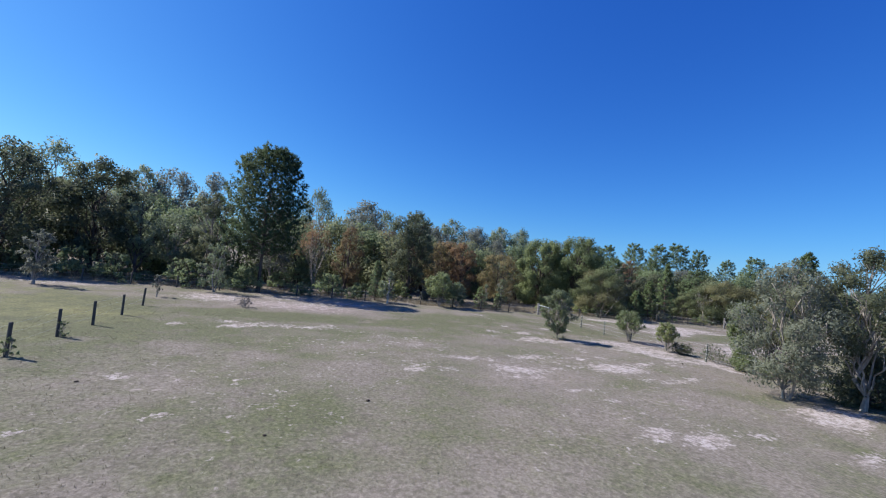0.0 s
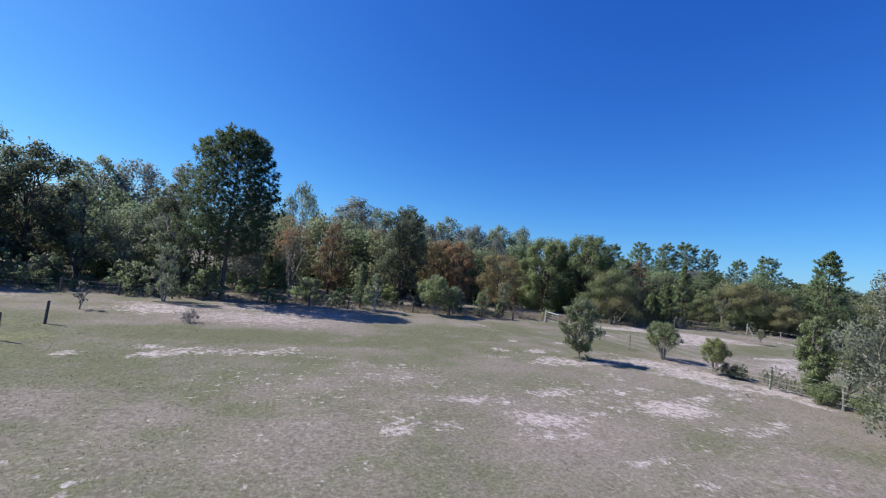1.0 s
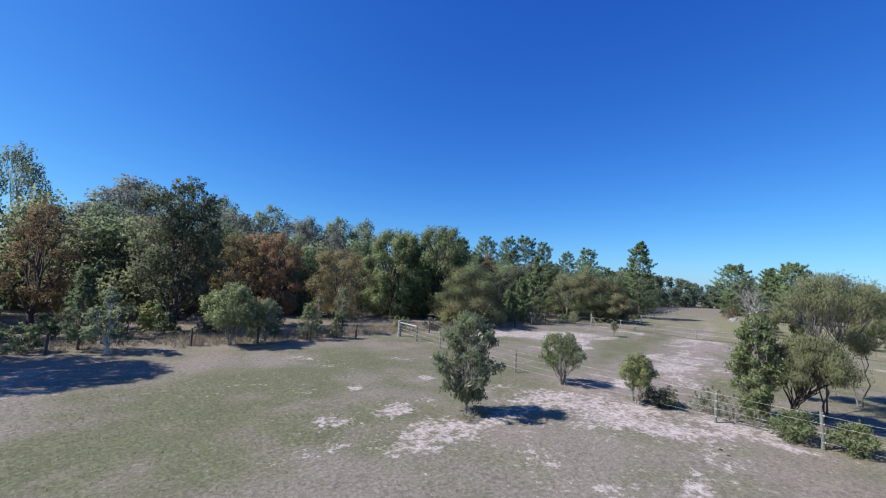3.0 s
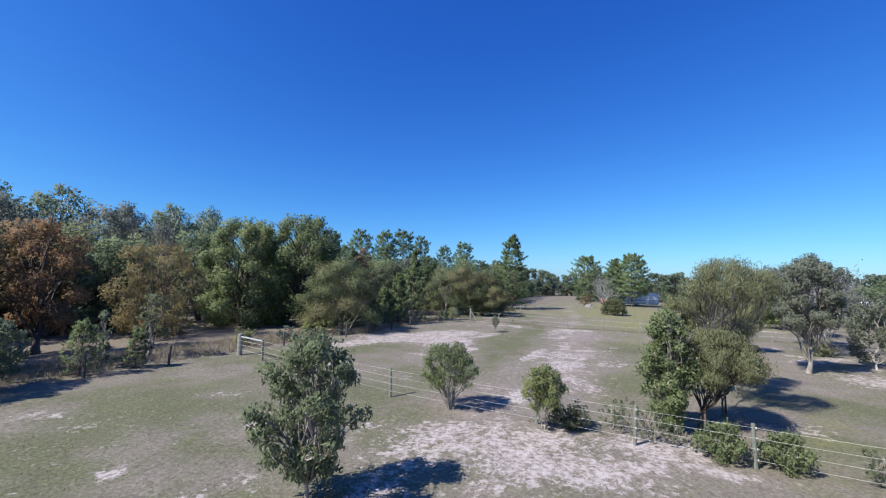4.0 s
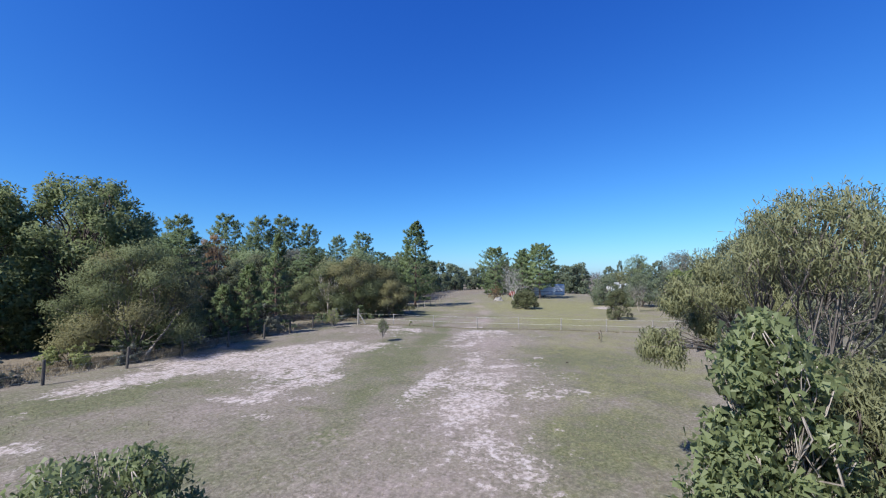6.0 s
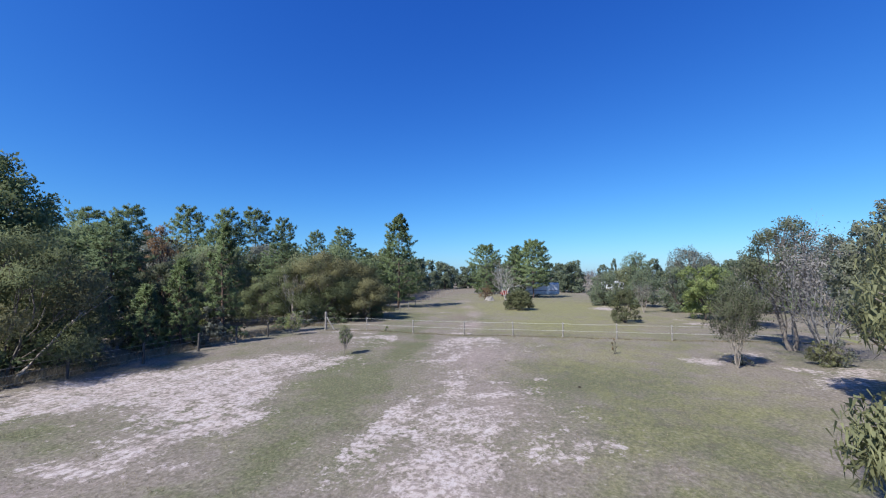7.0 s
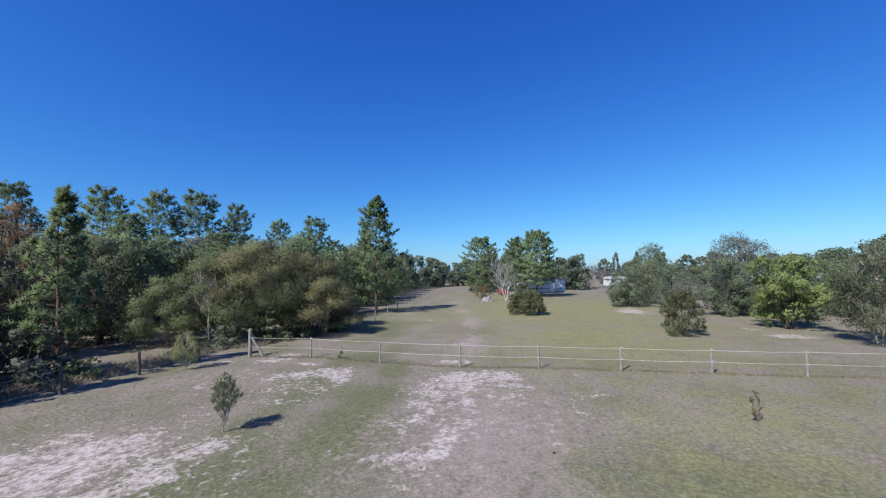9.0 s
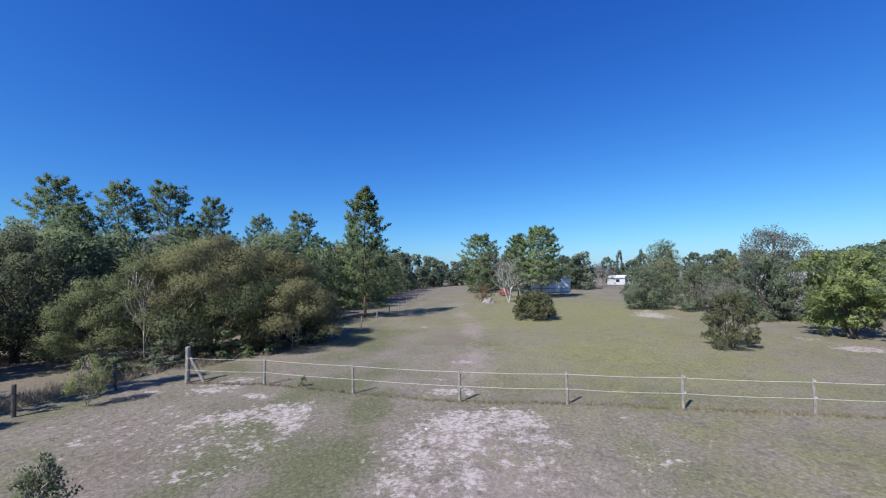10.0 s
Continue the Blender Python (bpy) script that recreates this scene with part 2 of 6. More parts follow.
SAND_PATH = [
    (44.0, 26.6, 3.52, 1.65, 9, 1.02), (48.9, 27.0, 2.79, 1.89, 112, 0.9), (40.3, 25.4, 1.76, 1.22, 3, 0.95), (39.0, 23.9, 2.01, 1.08, 15, 0.85), (53.3, 28.1, 1.01, 0.88, 126, 1.1),
    (59.3, 29.4, 4.00, 0.61, 172, 0.95), (67.1, 30.2, 2.20, 1.44, 111, 1.1), (47.1, 21.9, 0.95, 0.65, 157, 0.85), (35.8, 28.6, 0.94, 0.77, 74, 0.6), (35.9, 39.5, 1.51, 0.74, 115, 1.02),
    (35.1, 36.9, 1.05, 0.42, 117, 0.7), (38.2, 42.8, 0.47, 0.22, 82, 1.2), (40.4, 33.8, 0.80, 0.43, 98, 0.95), (35.0, 33.6, 0.87, 0.42, 4, 0.8), (36.7, 16.6, 1.33, 0.31, 109, 0.75),
]
SAND_WHITE_FIELD = [
    (49.4, 43.0, 5.03, 3.40, 142, 1.4), (43.3, 44.1, 3.50, 1.59, 170, 1.4), (48.7, 37.6, 3.65, 2.31, 7, 1.4), (54.8, 39.6, 3.71, 1.83, 169, 1.4), (43.8, 35.7, 2.54, 0.79, 4, 1.09),
    (45.9, 42.9, 1.98, 1.23, 113, 1.4), (48.2, 41.0, 2.81, 1.71, 130, 1.4), (49.9, 38.1, 2.87, 2.30, 6, 1.4), (54.5, 41.6, 2.74, 1.75, 119, 1.28), (46.3, 35.2, 1.82, 1.17, 152, 1.4),
    (44.1, 36.6, 1.31, 0.55, 126, 0.95), (54.9, 36.6, 2.23, 1.17, 162, 1.05), (42.1, 36.4, 1.82, 0.63, 95, 1), (42.9, 33.7, 1.08, 0.55, 83, 0.7), (66.4, 38.2, 1.98, 1.30, 131, 1.05),
]
SAND_PATH_MID = [
    (44.3, 26.8, 1.93, 1.04, 103, 1.1), (45.3, 25.6, 1.75, 0.94, 7, 1.08), (47.0, 27.6, 1.70, 0.89, 103, 0.98), (47.5, 25.9, 1.33, 0.98, 110, 1.02), (51.7, 27.8, 1.48, 0.52, 165, 1.1),
    (51.8, 25.8, 2.63, 0.72, 118, 0.95), (49.3, 28.7, 1.13, 0.50, 139, 0.85), (46.5, 23.4, 1.59, 1.11, 122, 0.82), (47.3, 22.2, 0.50, 0.24, 111, 1), (67.0, 28.9, 2.33, 0.89, 104, 1.2),
    (62.0, 30.5, 3.59, 0.60, 170, 0.85), (55.5, 28.1, 1.23, 0.90, 106, 0.8), (61.8, 14.3, 1.40, 1.28, 138, 1.2), (64.4, 10.9, 2.36, 1.19, 131, 0.9), (60.6, 9.6, 1.42, 0.72, 46, 1),
]
SAND_PATH_EAST = [
    (54.5, 27.9, 0.69, 0.51, 8, 1.15), (58.0, 30.2, 1.24, 0.69, 115, 0.92), (60.5, 31.2, 1.35, 0.49, 115, 0.88), (62.5, 30.7, 1.43, 0.65, 127, 0.85), (67.7, 29.9, 2.24, 1.08, 112, 1.05),
    (70.6, 31.6, 1.15, 0.60, 99, 1.15), (66.9, 37.1, 1.30, 0.76, 173, 1.2), (54.0, 25.9, 0.83, 0.41, 106, 1.02), (55.0, 24.0, 0.86, 0.44, 160, 0.85), (63.4, 24.8, 1.39, 0.30, 176, 0.85),
    (61.8, 14.3, 1.27, 0.68, 156, 1.15), (69.7, 42.5, 2.26, 1.41, 167, 0.85), (57.1, 36.6, 1.82, 0.92, 155, 1.05), (55.2, 36.4, 1.47, 0.76, 149, 0.85), (64.1, 37.9, 1.36, 0.74, 157, 0.75),
]
SAND_WHITE_EAST = [
    (53.7, 41.7, 1.89, 1.26, 84, 1.4), (51.9, 39.1, 1.60, 0.97, 88, 1.4), (53.0, 37.2, 1.39, 0.72, 49, 0.95), (57.0, 41.8, 1.47, 1.07, 123, 0.85), (66.3, 36.5, 1.86, 0.86, 23, 1.15),
    (65.3, 39.6, 1.25, 0.55, 165, 1.02), (69.0, 42.6, 1.25, 0.66, 133, 1.05), (71.0, 42.4, 0.79, 0.41, 84, 1.05), (68.5, 39.7, 1.19, 0.48, 93, 0.95), (68.2, 45.0, 0.87, 0.39, 84, 0.95),
    (63.0, 41.4, 1.06, 0.29, 108, 0.88), (63.2, 38.0, 0.82, 0.45, 115, 0.85), (63.7, 36.3, 1.05, 0.60, 21, 0.8), (61.8, 37.2, 1.78, 0.67, 93, 0.72), (63.8, 44.2, 1.33, 0.38, 94, 0.6),
]
SAND_GATE = [
    (68.0, 28.7, 1.14, 0.71, 95, 1.35), (65.9, 29.7, 1.46, 0.44, 8, 1.3), (63.2, 29.3, 0.84, 0.37, 8, 1.25), (66.1, 27.6, 1.00, 0.69, 111, 0.95), (65.6, 26.8, 0.36, 0.26, 122, 1.1),
    (64.7, 30.8, 2.35, 1.84, 21, 0.86), (64.4, 27.7, 1.40, 1.04, 164, 0.78), (70.5, 31.7, 0.69, 0.49, 76, 1.3), (70.6, 30.5, 0.45, 0.42, 105, 1.15), (72.5, 32.3, 0.40, 0.32, 92, 1.2),
    (76.2, 31.7, 0.93, 0.59, 98, 0.95), (69.4, 27.8, 0.49, 0.21, 102, 1), (65.2, 24.1, 1.08, 0.75, 1, 0.72), (68.2, 24.5, 0.36, 0.24, 129, 0.9), (62.8, 31.2, 0.76, 0.65, 72, 0.8),
]
SAND_LAWN = [
    (116.9, 39.2, 2.82, 1.63, 15, 1), (90.8, 38.1, 1.43, 0.57, 158, 1), (104.0, 14.4, 2.60, 2.29, 63, 1.35), (84.0, 7.0, 1.84, 1.46, 87, 1.15), (87.8, 7.9, 1.24, 0.95, 66, 0.8),
    (106.3, 13.3, 3.83, 1.54, 5, 1.2), (50.1, 8.0, 3.30, 2.56, 39, 1), (51.5, 6.5, 2.58, 2.13, 136, 1.1), (60.7, 7.1, 2.60, 1.19, 135, 0.95), (58.2, 9.2, 3.61, 1.18, 136, 1),
    (56.0, 7.0, 2.99, 0.95, 148, 0.95), (36.6, 15.5, 1.58, 0.90, 94, 0.82), (47.1, 29.2, 4.21, 0.78, 1, 1.1), (37.4, 14.6, 1.20, 0.74, 87, 0.6), (25.0, 11.5, 1.94, 0.74, 172, 1.1),
]
# Broad thin scatters of bare flecks.
SAND_FLECKS = [
    (57.5, 38.2, 6.0, 2.4, 20, 0.5), (49.0, 41.2, 6.0, 2.6, 20, 0.55), (62.5, 27.5, 5.0, 3.0, 10, 0.45),
    (0.2, 16.3, 7.88, 5.88, 168, 0.34), (3.2, 23.8, 5.70, 3.40, 156, 0.44), (8.3, 25.1, 6.15, 2.78, 157, 0.46), (17.7, 20.8, 9.32, 4.29, 1, 0.42), (16.2, 12.9, 10.81, 4.61, 19, 0.36),
    (22.7, 38.0, 4.94, 2.98, 80, 0.36), (17.4, 37.8, 5.54, 4.17, 157, 0.34), (22.5, 26.8, 7.72, 3.23, 138, 0.42), (64.6, 39.7, 5.94, 2.99, 80, 0.52), (65.1, 29.3, 3.84, 2.74, 104, 0.55),
    (65.9, 24.4, 2.96, 1.87, 135, 0.34), (48.2, 25.0, 5.18, 4.42, 143, 0.46), (43.7, 26.5, 10.88, 4.53, 10, 0.44), (44.4, 36.8, 3.98, 3.05, 89, 0.42), (56.1, 37.9, 5.06, 4.57, 115, 0.5),
    (1.5, 40.3, 7.47, 3.70, 170, 0.74),
]
SAND = SAND_FLECKS + SAND_NORTH_STRIP + SAND_START + SAND_START_EAST + SAND_TRACK + SAND_TRACK_SOUTH + SAND_HUB + SAND_HUB_EAST + SAND_PATH + SAND_WHITE_FIELD + SAND_PATH_MID + SAND_PATH_EAST + SAND_WHITE_EAST + SAND_GATE + SAND_LAWN
# Greener grass, lawn, reddish bare soil: the same numbers.
GREEN_A = [
    (0.6, 33.2, 6.83, 1.57, 4, 1.7), (10.7, 32.6, 7.07, 1.22, 7, 1.1), (-12.1, 34.5, 6.86, 4.05, 133, 1.5), (-10.6, 25.1, 5.75, 1.30, 115, 1.3), (0.7, 13.5, 4.30, 2.77, 170, 0.75),
    (-0.0, 10.6, 3.31, 1.09, 169, 0.8), (15.6, 29.9, 18.06, 2.06, 12, 0.6), (10.5, 33.7, 12.88, 2.24, 0, 0.9), (1.6, 25.6, 3.58, 1.06, 168, 0.7), (1.1, 21.8, 2.09, 1.19, 139, 0.8),
    (14.7, 34.6, 2.78, 2.08, 167, 1), (18.2, 38.7, 5.49, 1.50, 155, 1), (24.8, 40.4, 4.17, 3.54, 114, 1.1), (20.3, 35.7, 2.31, 1.05, 98, 1), (35.7, 15.3, 2.49, 1.54, 155, 1.1),
    (23.2, 33.9, 2.13, 1.16, 75, 0.8),
]
GREEN_B = [
    (29.3, 34.4, 3.67, 1.53, 48, 1.1), (31.3, 35.3, 5.47, 1.79, 79, 1.1), (39.3, 43.1, 6.51, 2.04, 163, 1.1), (36.4, 43.4, 2.88, 2.67, 20, 1.1), (41.6, 21.6, 4.44, 1.82, 178, 1.1),
    (53.2, 20.9, 6.73, 3.79, 14, 1), (42.7, 31.1, 3.33, 1.02, 20, 0.8), (51.8, 33.5, 6.48, 1.75, 27, 1.2), (44.7, 31.8, 2.58, 1.16, 11, 1.1), (41.9, 32.7, 1.41, 0.40, 100, 1),
    (61.3, 36.6, 7.53, 1.06, 11, 0.8), (52.3, 19.6, 5.24, 2.32, 159, 0.45), (54.4, 33.2, 2.72, 1.36, 11, 1.3), (61.4, 33.6, 3.96, 0.89, 10, 1), (63.1, 33.4, 1.90, 1.07, 19, 1.4),
    (67.6, 34.0, 2.76, 0.79, 8, 1.2),
]
GREEN_C = [
    (70.9, 36.9, 2.04, 1.33, 153, 0.9), (84.2, 41.6, 6.48, 2.57, 16, 1.3), (145.3, 58.4, 51.91, 4.71, 12, 1), (67.2, 48.4, 2.26, 1.72, 157, 0.7), (59.0, 20.5, 3.04, 1.68, 126, 0.35),
    (48.1, 17.5, 2.92, 1.35, 137, 0.7), (46.1, 16.8, 0.96, 0.38, 118, 1.5), (43.6, 40.6, 0.95, 0.68, 93, 1.2), (41.3, 12.2, 3.52, 1.92, 157, 1), (40.8, 13.1, 2.74, 0.72, 144, 1),
    (5.5, 32.2, 6.06, 1.17, 174, 1.3), (16.6, 34.4, 5.05, 2.30, 175, 0.9), (18.4, 38.2, 8.45, 2.72, 7, 0.9), (28.5, 31.2, 2.24, 1.18, 32, 0.7), (32.0, 33.9, 2.64, 2.01, 46, 0.9),
    (80.5, 23.5, 2.97, 1.99, 110, 0.7),
]
GREEN = GREEN_A + GREEN_B + GREEN_C + [(-11.4, 30.4, 8.74, 3.75, 117, 1.9), (-3.1, 27.5, 6.65, 3.77, 174, 0.9), (-9.4, 28.0, 6.94, 2.01, 115, 1.6), (-0.5, 33.5, 7.34, 1.91, 178, 1.9)]
LAWN_SPOTS = [
    (106.0, 24.3, 22.22, 18.48, 152, 1.4), (79.1, 16.5, 7.05, 2.83, 106, 1), (81.7, 23.8, 6.98, 4.96, 118, 1.3), (133.4, 32.5, 17.04, 8.66, 5, 1.2), (85.9, 18.0, 14.12, 8.22, 110, 1),
    (97.7, 43.8, 16.65, 3.19, 13, 0.5), (-11.8, 31.6, 4.28, 2.69, 157, 1), (68.1, 21.2, 3.92, 1.80, 113, 0.7),
]
LAWN = LAWN_SPOTS + [(62.7, 19.1, 9.38, 5.10, 138, 0.75), (52.6, 16.4, 9.31, 3.91, 147, 0.62), (48.8, 20.9, 11.67, 2.98, 174, 0.4), (36.3, 14.9, 5.40, 1.62, 158, 0.5), (104, 21, 36, 13, 0, 1.2), (79, 22, 10, 11, 0, 1.1), (140, 30, 30, 20, 0, 0.9), (-18, 30, 8, 14, 0, 0.7)]
SOIL = [
    (2.1, 39.0, 6.02, 1.92, 172, 1.1), (-2.9, 36.8, 4.18, 0.61, 3, 0.7), (36.8, 16.3, 1.08, 0.72, 100, 1.3), (36.0, 17.5, 1.68, 0.69, 135, 1.2), (85.1, 34.2, 6.29, 2.27, 12, 0.9),
    (101.2, 39.4, 6.73, 3.25, 167, 0.8), (76.7, 31.8, 2.47, 2.02, 12, 0.9), (62.5, 11.8, 2.52, 2.04, 84, 0.7), (79.5, 13.3, 4.48, 2.18, 98, 0.6), (66.3, 22.0, 3.52, 1.69, 115, 0.45),
    (22.4, 28.1, 1.24, 0.62, 139, 1), (25.9, 48.2, 3.40, 1.56, 143, 0.9), (38.5, 49.0, 3.44, 1.21, 176, 1.1), (61.9, 39.4, 4.30, 2.88, 23, 0.7), (64.6, 41.4, 4.82, 2.22, 81, 0.5),
    (65.9, 33.5, 2.09, 0.57, 25, 0.3),
]
# Thin grass over pale pinkish dust.
DUST_SPOTS = [
    (65.5, 29.7, 3.48, 3.38, 138, 1), (59.0, 29.2, 5.11, 3.70, 12, 1), (49.9, 26.1, 6.21, 4.53, 1, 1.05), (43.2, 26.4, 9.38, 3.57, 10, 1), (39.5, 29.1, 4.67, 2.34, 7, 0.75),
    (28.5, 25.4, 5.08, 2.78, 126, 0.9), (21.9, 27.2, 6.00, 2.15, 150, 0.75), (17.3, 20.6, 7.92, 3.18, 176, 0.7), (7.9, 20.7, 3.26, 1.44, 166, 0.6), (17.7, 13.5, 8.71, 3.45, 18, 0.6),
    (-3.4, 16.2, 3.42, 2.30, 162, 0.55), (65.0, 39.9, 4.97, 2.59, 74, 0.6), (54.5, 38.4, 4.05, 2.71, 111, 0.8), (47.7, 38.6, 5.03, 4.46, 116, 0.8), (14.2, 17.4, 6.36, 2.78, 12, 0.7),
    (41.3, 35.8, 3.49, 2.54, 172, 0.7),
]
# with a worn track across the far lawn
DUST = DUST_SPOTS + [(77.5, 31.3, 6.0, 1.5, 8, 1.15), (90, 33.2, 7.0, 1.7, 11, 1.15), (103, 36.6, 8.0, 2.0, 17, 1.1), (119, 41, 9, 2.2, 12, 0.9), (1.6, 39.8, 7.69, 3.60, 170, 1.3), (7.6, 44.1, 7.29, 4.23, 1, 1.1), (34, 27, 8, 3.2, 5, 0.9), (27, 31, 5, 2.2, 20, 0.75), (60, 28, 8, 4.5, 10, 1.05)]


def axis_steps(lo, hi, step, far):
    """Even steps from lo to hi, then ever wider ones out to far."""
    mid = np.arange(lo, hi + step / 2, step)
    out = [step * 1.5]
    while sum(out) < far:
        out.append(out[-1] * 1.4)
    c = np.cumsum(out)
    return np.concatenate([(lo - c)[::-1], mid, hi + c])


def cover(xs, ys, spots, soft=0.55):
    total = np.zeros_like(xs)
    for cx, cy, rx, ry, turn, much in spots:
        c, s = math.cos(radians(turn)), math.sin(radians(turn))
        u, v = ((xs - cx) * c + (ys - cy) * s) / rx, ((ys - cy) * c - (xs - cx) * s) / ry
        d = np.sqrt(u * u + v * v)
        total = np.maximum(total, much * np.clip((1.5 - d) / (2 * soft), 0, 1))
    return total


def relief(xs, ys):
    """Gentle hollows and swells of the paddock, in metres."""
    z = 0.05 * np.sin(xs * 0.31 + 1.3 * np.sin(ys * 0.17)) * np.cos(ys * 0.27 + 0.6) + 0.025 * np.sin(xs * 1.1 + ys * 0.7) * np.sin(ys * 1.3 - xs * 0.4)
    fade = np.clip((400 - np.hypot(xs - 40, ys - 30)) / 300, 0, 1)
    return z * fade


gx, gy = axis_steps(-22, 88, 0.42, 2600), axis_steps(4, 51, 0.42, 2600)
X, Y = np.meshgrid(gx, gy)
nx, ny = len(gx), len(gy)
co = np.stack([X, Y, relief(X, Y)], -1).reshape(-1, 3)
idx = np.arange(nx * ny).reshape(ny, nx)
quads = np.stack([idx[:-1, :-1], idx[:-1, 1:], idx[1:, 1:], idx[1:, :-1]], -1).reshape(-1, 4)
gm = bpy.data.meshes.new("ground")
gm.from_pydata(co.tolist(), [], quads.tolist())
gm.shade_smooth()
woods = np.clip((Y - 48.2) / 3.0, 0, 1) * np.clip((72 - X) / 4, 0, 1)
woods = np.maximum(woods, np.clip((Y - 47) / 4, 0, 1) * np.clip((X - 68) / 4, 0, 1))
for key, values in (("sand", cover(X, Y, SAND)), ("green", cover(X, Y, GREEN, 0.9)), ("soil", cover(X, Y, SOIL, 0.9)), ("lawn", cover(X, Y, LAWN, 0.9)), ("litter", woods), ("dust", cover(X, Y, DUST, 0.9))):
    at = gm.attributes.new(key, "FLOAT", "POINT")
    at.data.foreach_set("value", values.ravel().astype(np.float32))
ground = tagged(new("ground", gm), "grazed dry grass paddock with pale bare sandy patches", "ground", kind="structure")

m, n, l, p = mat("paddock")
tc = n.new("ShaderNodeTexCoord").outputs["Object"]


def attr(name):
    a = n.new("ShaderNodeAttribute")
    a.attribute_name = name
    return a.outputs["Fac"]


fine, mid, broad, grain = noise_at(n, l, tc, 9, 6, 0.75), noise_at(n, l, tc, 1.1, 5, 0.65), noise_at(n, l, tc, 0.2, 4, 0.6), noise_at(n, l, tc, 45, 3, 0.7)
speck, drift, tuft = noise_at(n, l, tc, 3.0, 6, 0.72), noise_at(n, l, tc, 0.55, 5, 0.7), noise_at(n, l, tc, 5.2, 4, 0.6)


def around(value, much):
    """A noise as a swing of that size about nought."""
    return sums(n, l, "MULTIPLY", sums(n, l, "SUBTRACT", value, 0.5), much)


def grey(at, much):
    return at, (much,) * 3


dry = ramp(n, l, fine, [(0.34, (0.142, 0.122, 0.100)), (0.5, (0.213, 0.183, 0.153)), (0.66, (0.305, 0.265, 0.226))])
lush = ramp(n, l, fine, [(0.34, (0.066, 0.072, 0.038)), (0.5, (0.121, 0.127, 0.068)), (0.66, (0.192, 0.193, 0.114))])
g1 = sums(n, l, "ADD", sums(n, l, "ADD", attr("green"), 0.34), sums(n, l, "ADD", around(broad, 2.6), around(drift, 2.4)))
base = mixed(n, l, ramp(n, l, sums(n, l, "ADD", g1, around(speck, 1.2)), [grey(0.1, 0.05), grey(0.9, 0.97)]), dry, lush)
w1 = sums(n, l, "ADD", attr("lawn"), around(drift, 1.6))
base = mixed(n, l, ramp(n, l, w1, [grey(0.15, 0.0), grey(0.85, 0.9)]), base, ramp(n, l, fine, [(0.34, (0.128, 0.125, 0.054)), (0.5, (0.206, 0.199, 0.092)), (0.66, (0.304, 0.286, 0.148))]))
weed = ramp(n, l, sums(n, l, "ADD", sums(n, l, "MULTIPLY", tuft, 0.6), sums(n, l, "MULTIPLY", mid, 0.4)), [grey(0.40, 0.6), grey(0.49, 0.0)])
base = mixed(n, l, weed, base, (0.108, 0.098, 0.070))
pale = ramp(n, l, sums(n, l, "ADD", sums(n, l, "MULTIPLY", speck, 0.7), sums(n, l, "MULTIPLY", drift, 0.3)), [grey(0.53, 0.0), grey(0.62, 0.38)])
base = mixed(n, l, sums(n, l, "MULTIPLY", pale, sums(n, l, "SUBTRACT", 1.0, sums(n, l, "MINIMUM", sums(n, l, "MAXIMUM", attr("lawn"), attr("green")), 0.85))), base, (0.330, 0.278, 0.254))
s1 = sums(n, l, "ADD", attr("soil"), sums(n, l, "ADD", around(mid, 1.0), around(speck, 1.0)))
base = mixed(n, l, ramp(n, l, s1, [grey(0.3, 0.0), grey(0.95, 0.8)]), base, ramp(n, l, fine, [(0.3, (0.130, 0.092, 0.080)), (0.75, (0.255, 0.192, 0.170))]))
d1 = sums(n, l, "ADD", attr("dust"), sums(n, l, "SUBTRACT", sums(n, l, "ADD", around(drift, 1.4), around(speck, 1.8)), sums(n, l, "MULTIPLY", attr("green"), 0.4)))
base = mixed(n, l, ramp(n, l, d1, [grey(0.35, 0.0), grey(1.0, 0.8)]), base, ramp(n, l, fine, [(0.3, (0.236, 0.188, 0.172)), (0.7, (0.366, 0.300, 0.282))]))
lit = sums(n, l, "ADD", attr("litter"), around(mid, 1.0))
base = mixed(n, l, ramp(n, l, lit, [grey(0.3, 0.0), grey(0.9, 1.0)]), base, ramp(n, l, fine, [(0.3, (0.095, 0.080, 0.060)), (0.55, (0.205, 0.176, 0.136)), (0.8, (0.335, 0.294, 0.232))]))
sandcol = mixed(n, l, ramp(n, l, mid, [grey(0.38, 0.0), grey(0.62, 1.0)]), ramp(n, l, grain, [(0.3, (0.372, 0.316, 0.282)), (0.7, (0.490, 0.424, 0.385))]), ramp(n, l, grain, [(0.3, (0.415, 0.366, 0.345)), (0.7, (0.535, 0.480, 0.458))]))
sandcol = mixed(n, l, ramp(n, l, attr("sand"), [grey(1.16, 0.0), grey(1.3, 1.0)]), sandcol, ramp(n, l, grain, [(0.3, (0.435, 0.412, 0.418)), (0.7, (0.570, 0.546, 0.554))]))
flecks = ramp(n, l, sums(n, l, "ADD", sums(n, l, "MULTIPLY", tuft, 0.65), sums(n, l, "MULTIPLY", fine, 0.35)), [grey(0.475, 0.0), grey(0.57, 0.8)])
sandcol = mixed(n, l, flecks, sandcol, (0.215, 0.175, 0.155))
sfac = sums(n, l, "ADD", sums(n, l, "MULTIPLY", sums(n, l, "MINIMUM", attr("sand"), 1.02), 0.93), sums(n, l, "ADD", around(mid, 1.3), sums(n, l, "ADD", around(speck, 3.0), around(fine, 1.25))))
base = mixed(n, l, ramp(n, l, sfac, [grey(0.62, 0.0), grey(0.92, 0.95)]), base, sandcol)
l.new(base, p.inputs["Base Color"])
p.inputs["Roughness"].default_value = 0.95
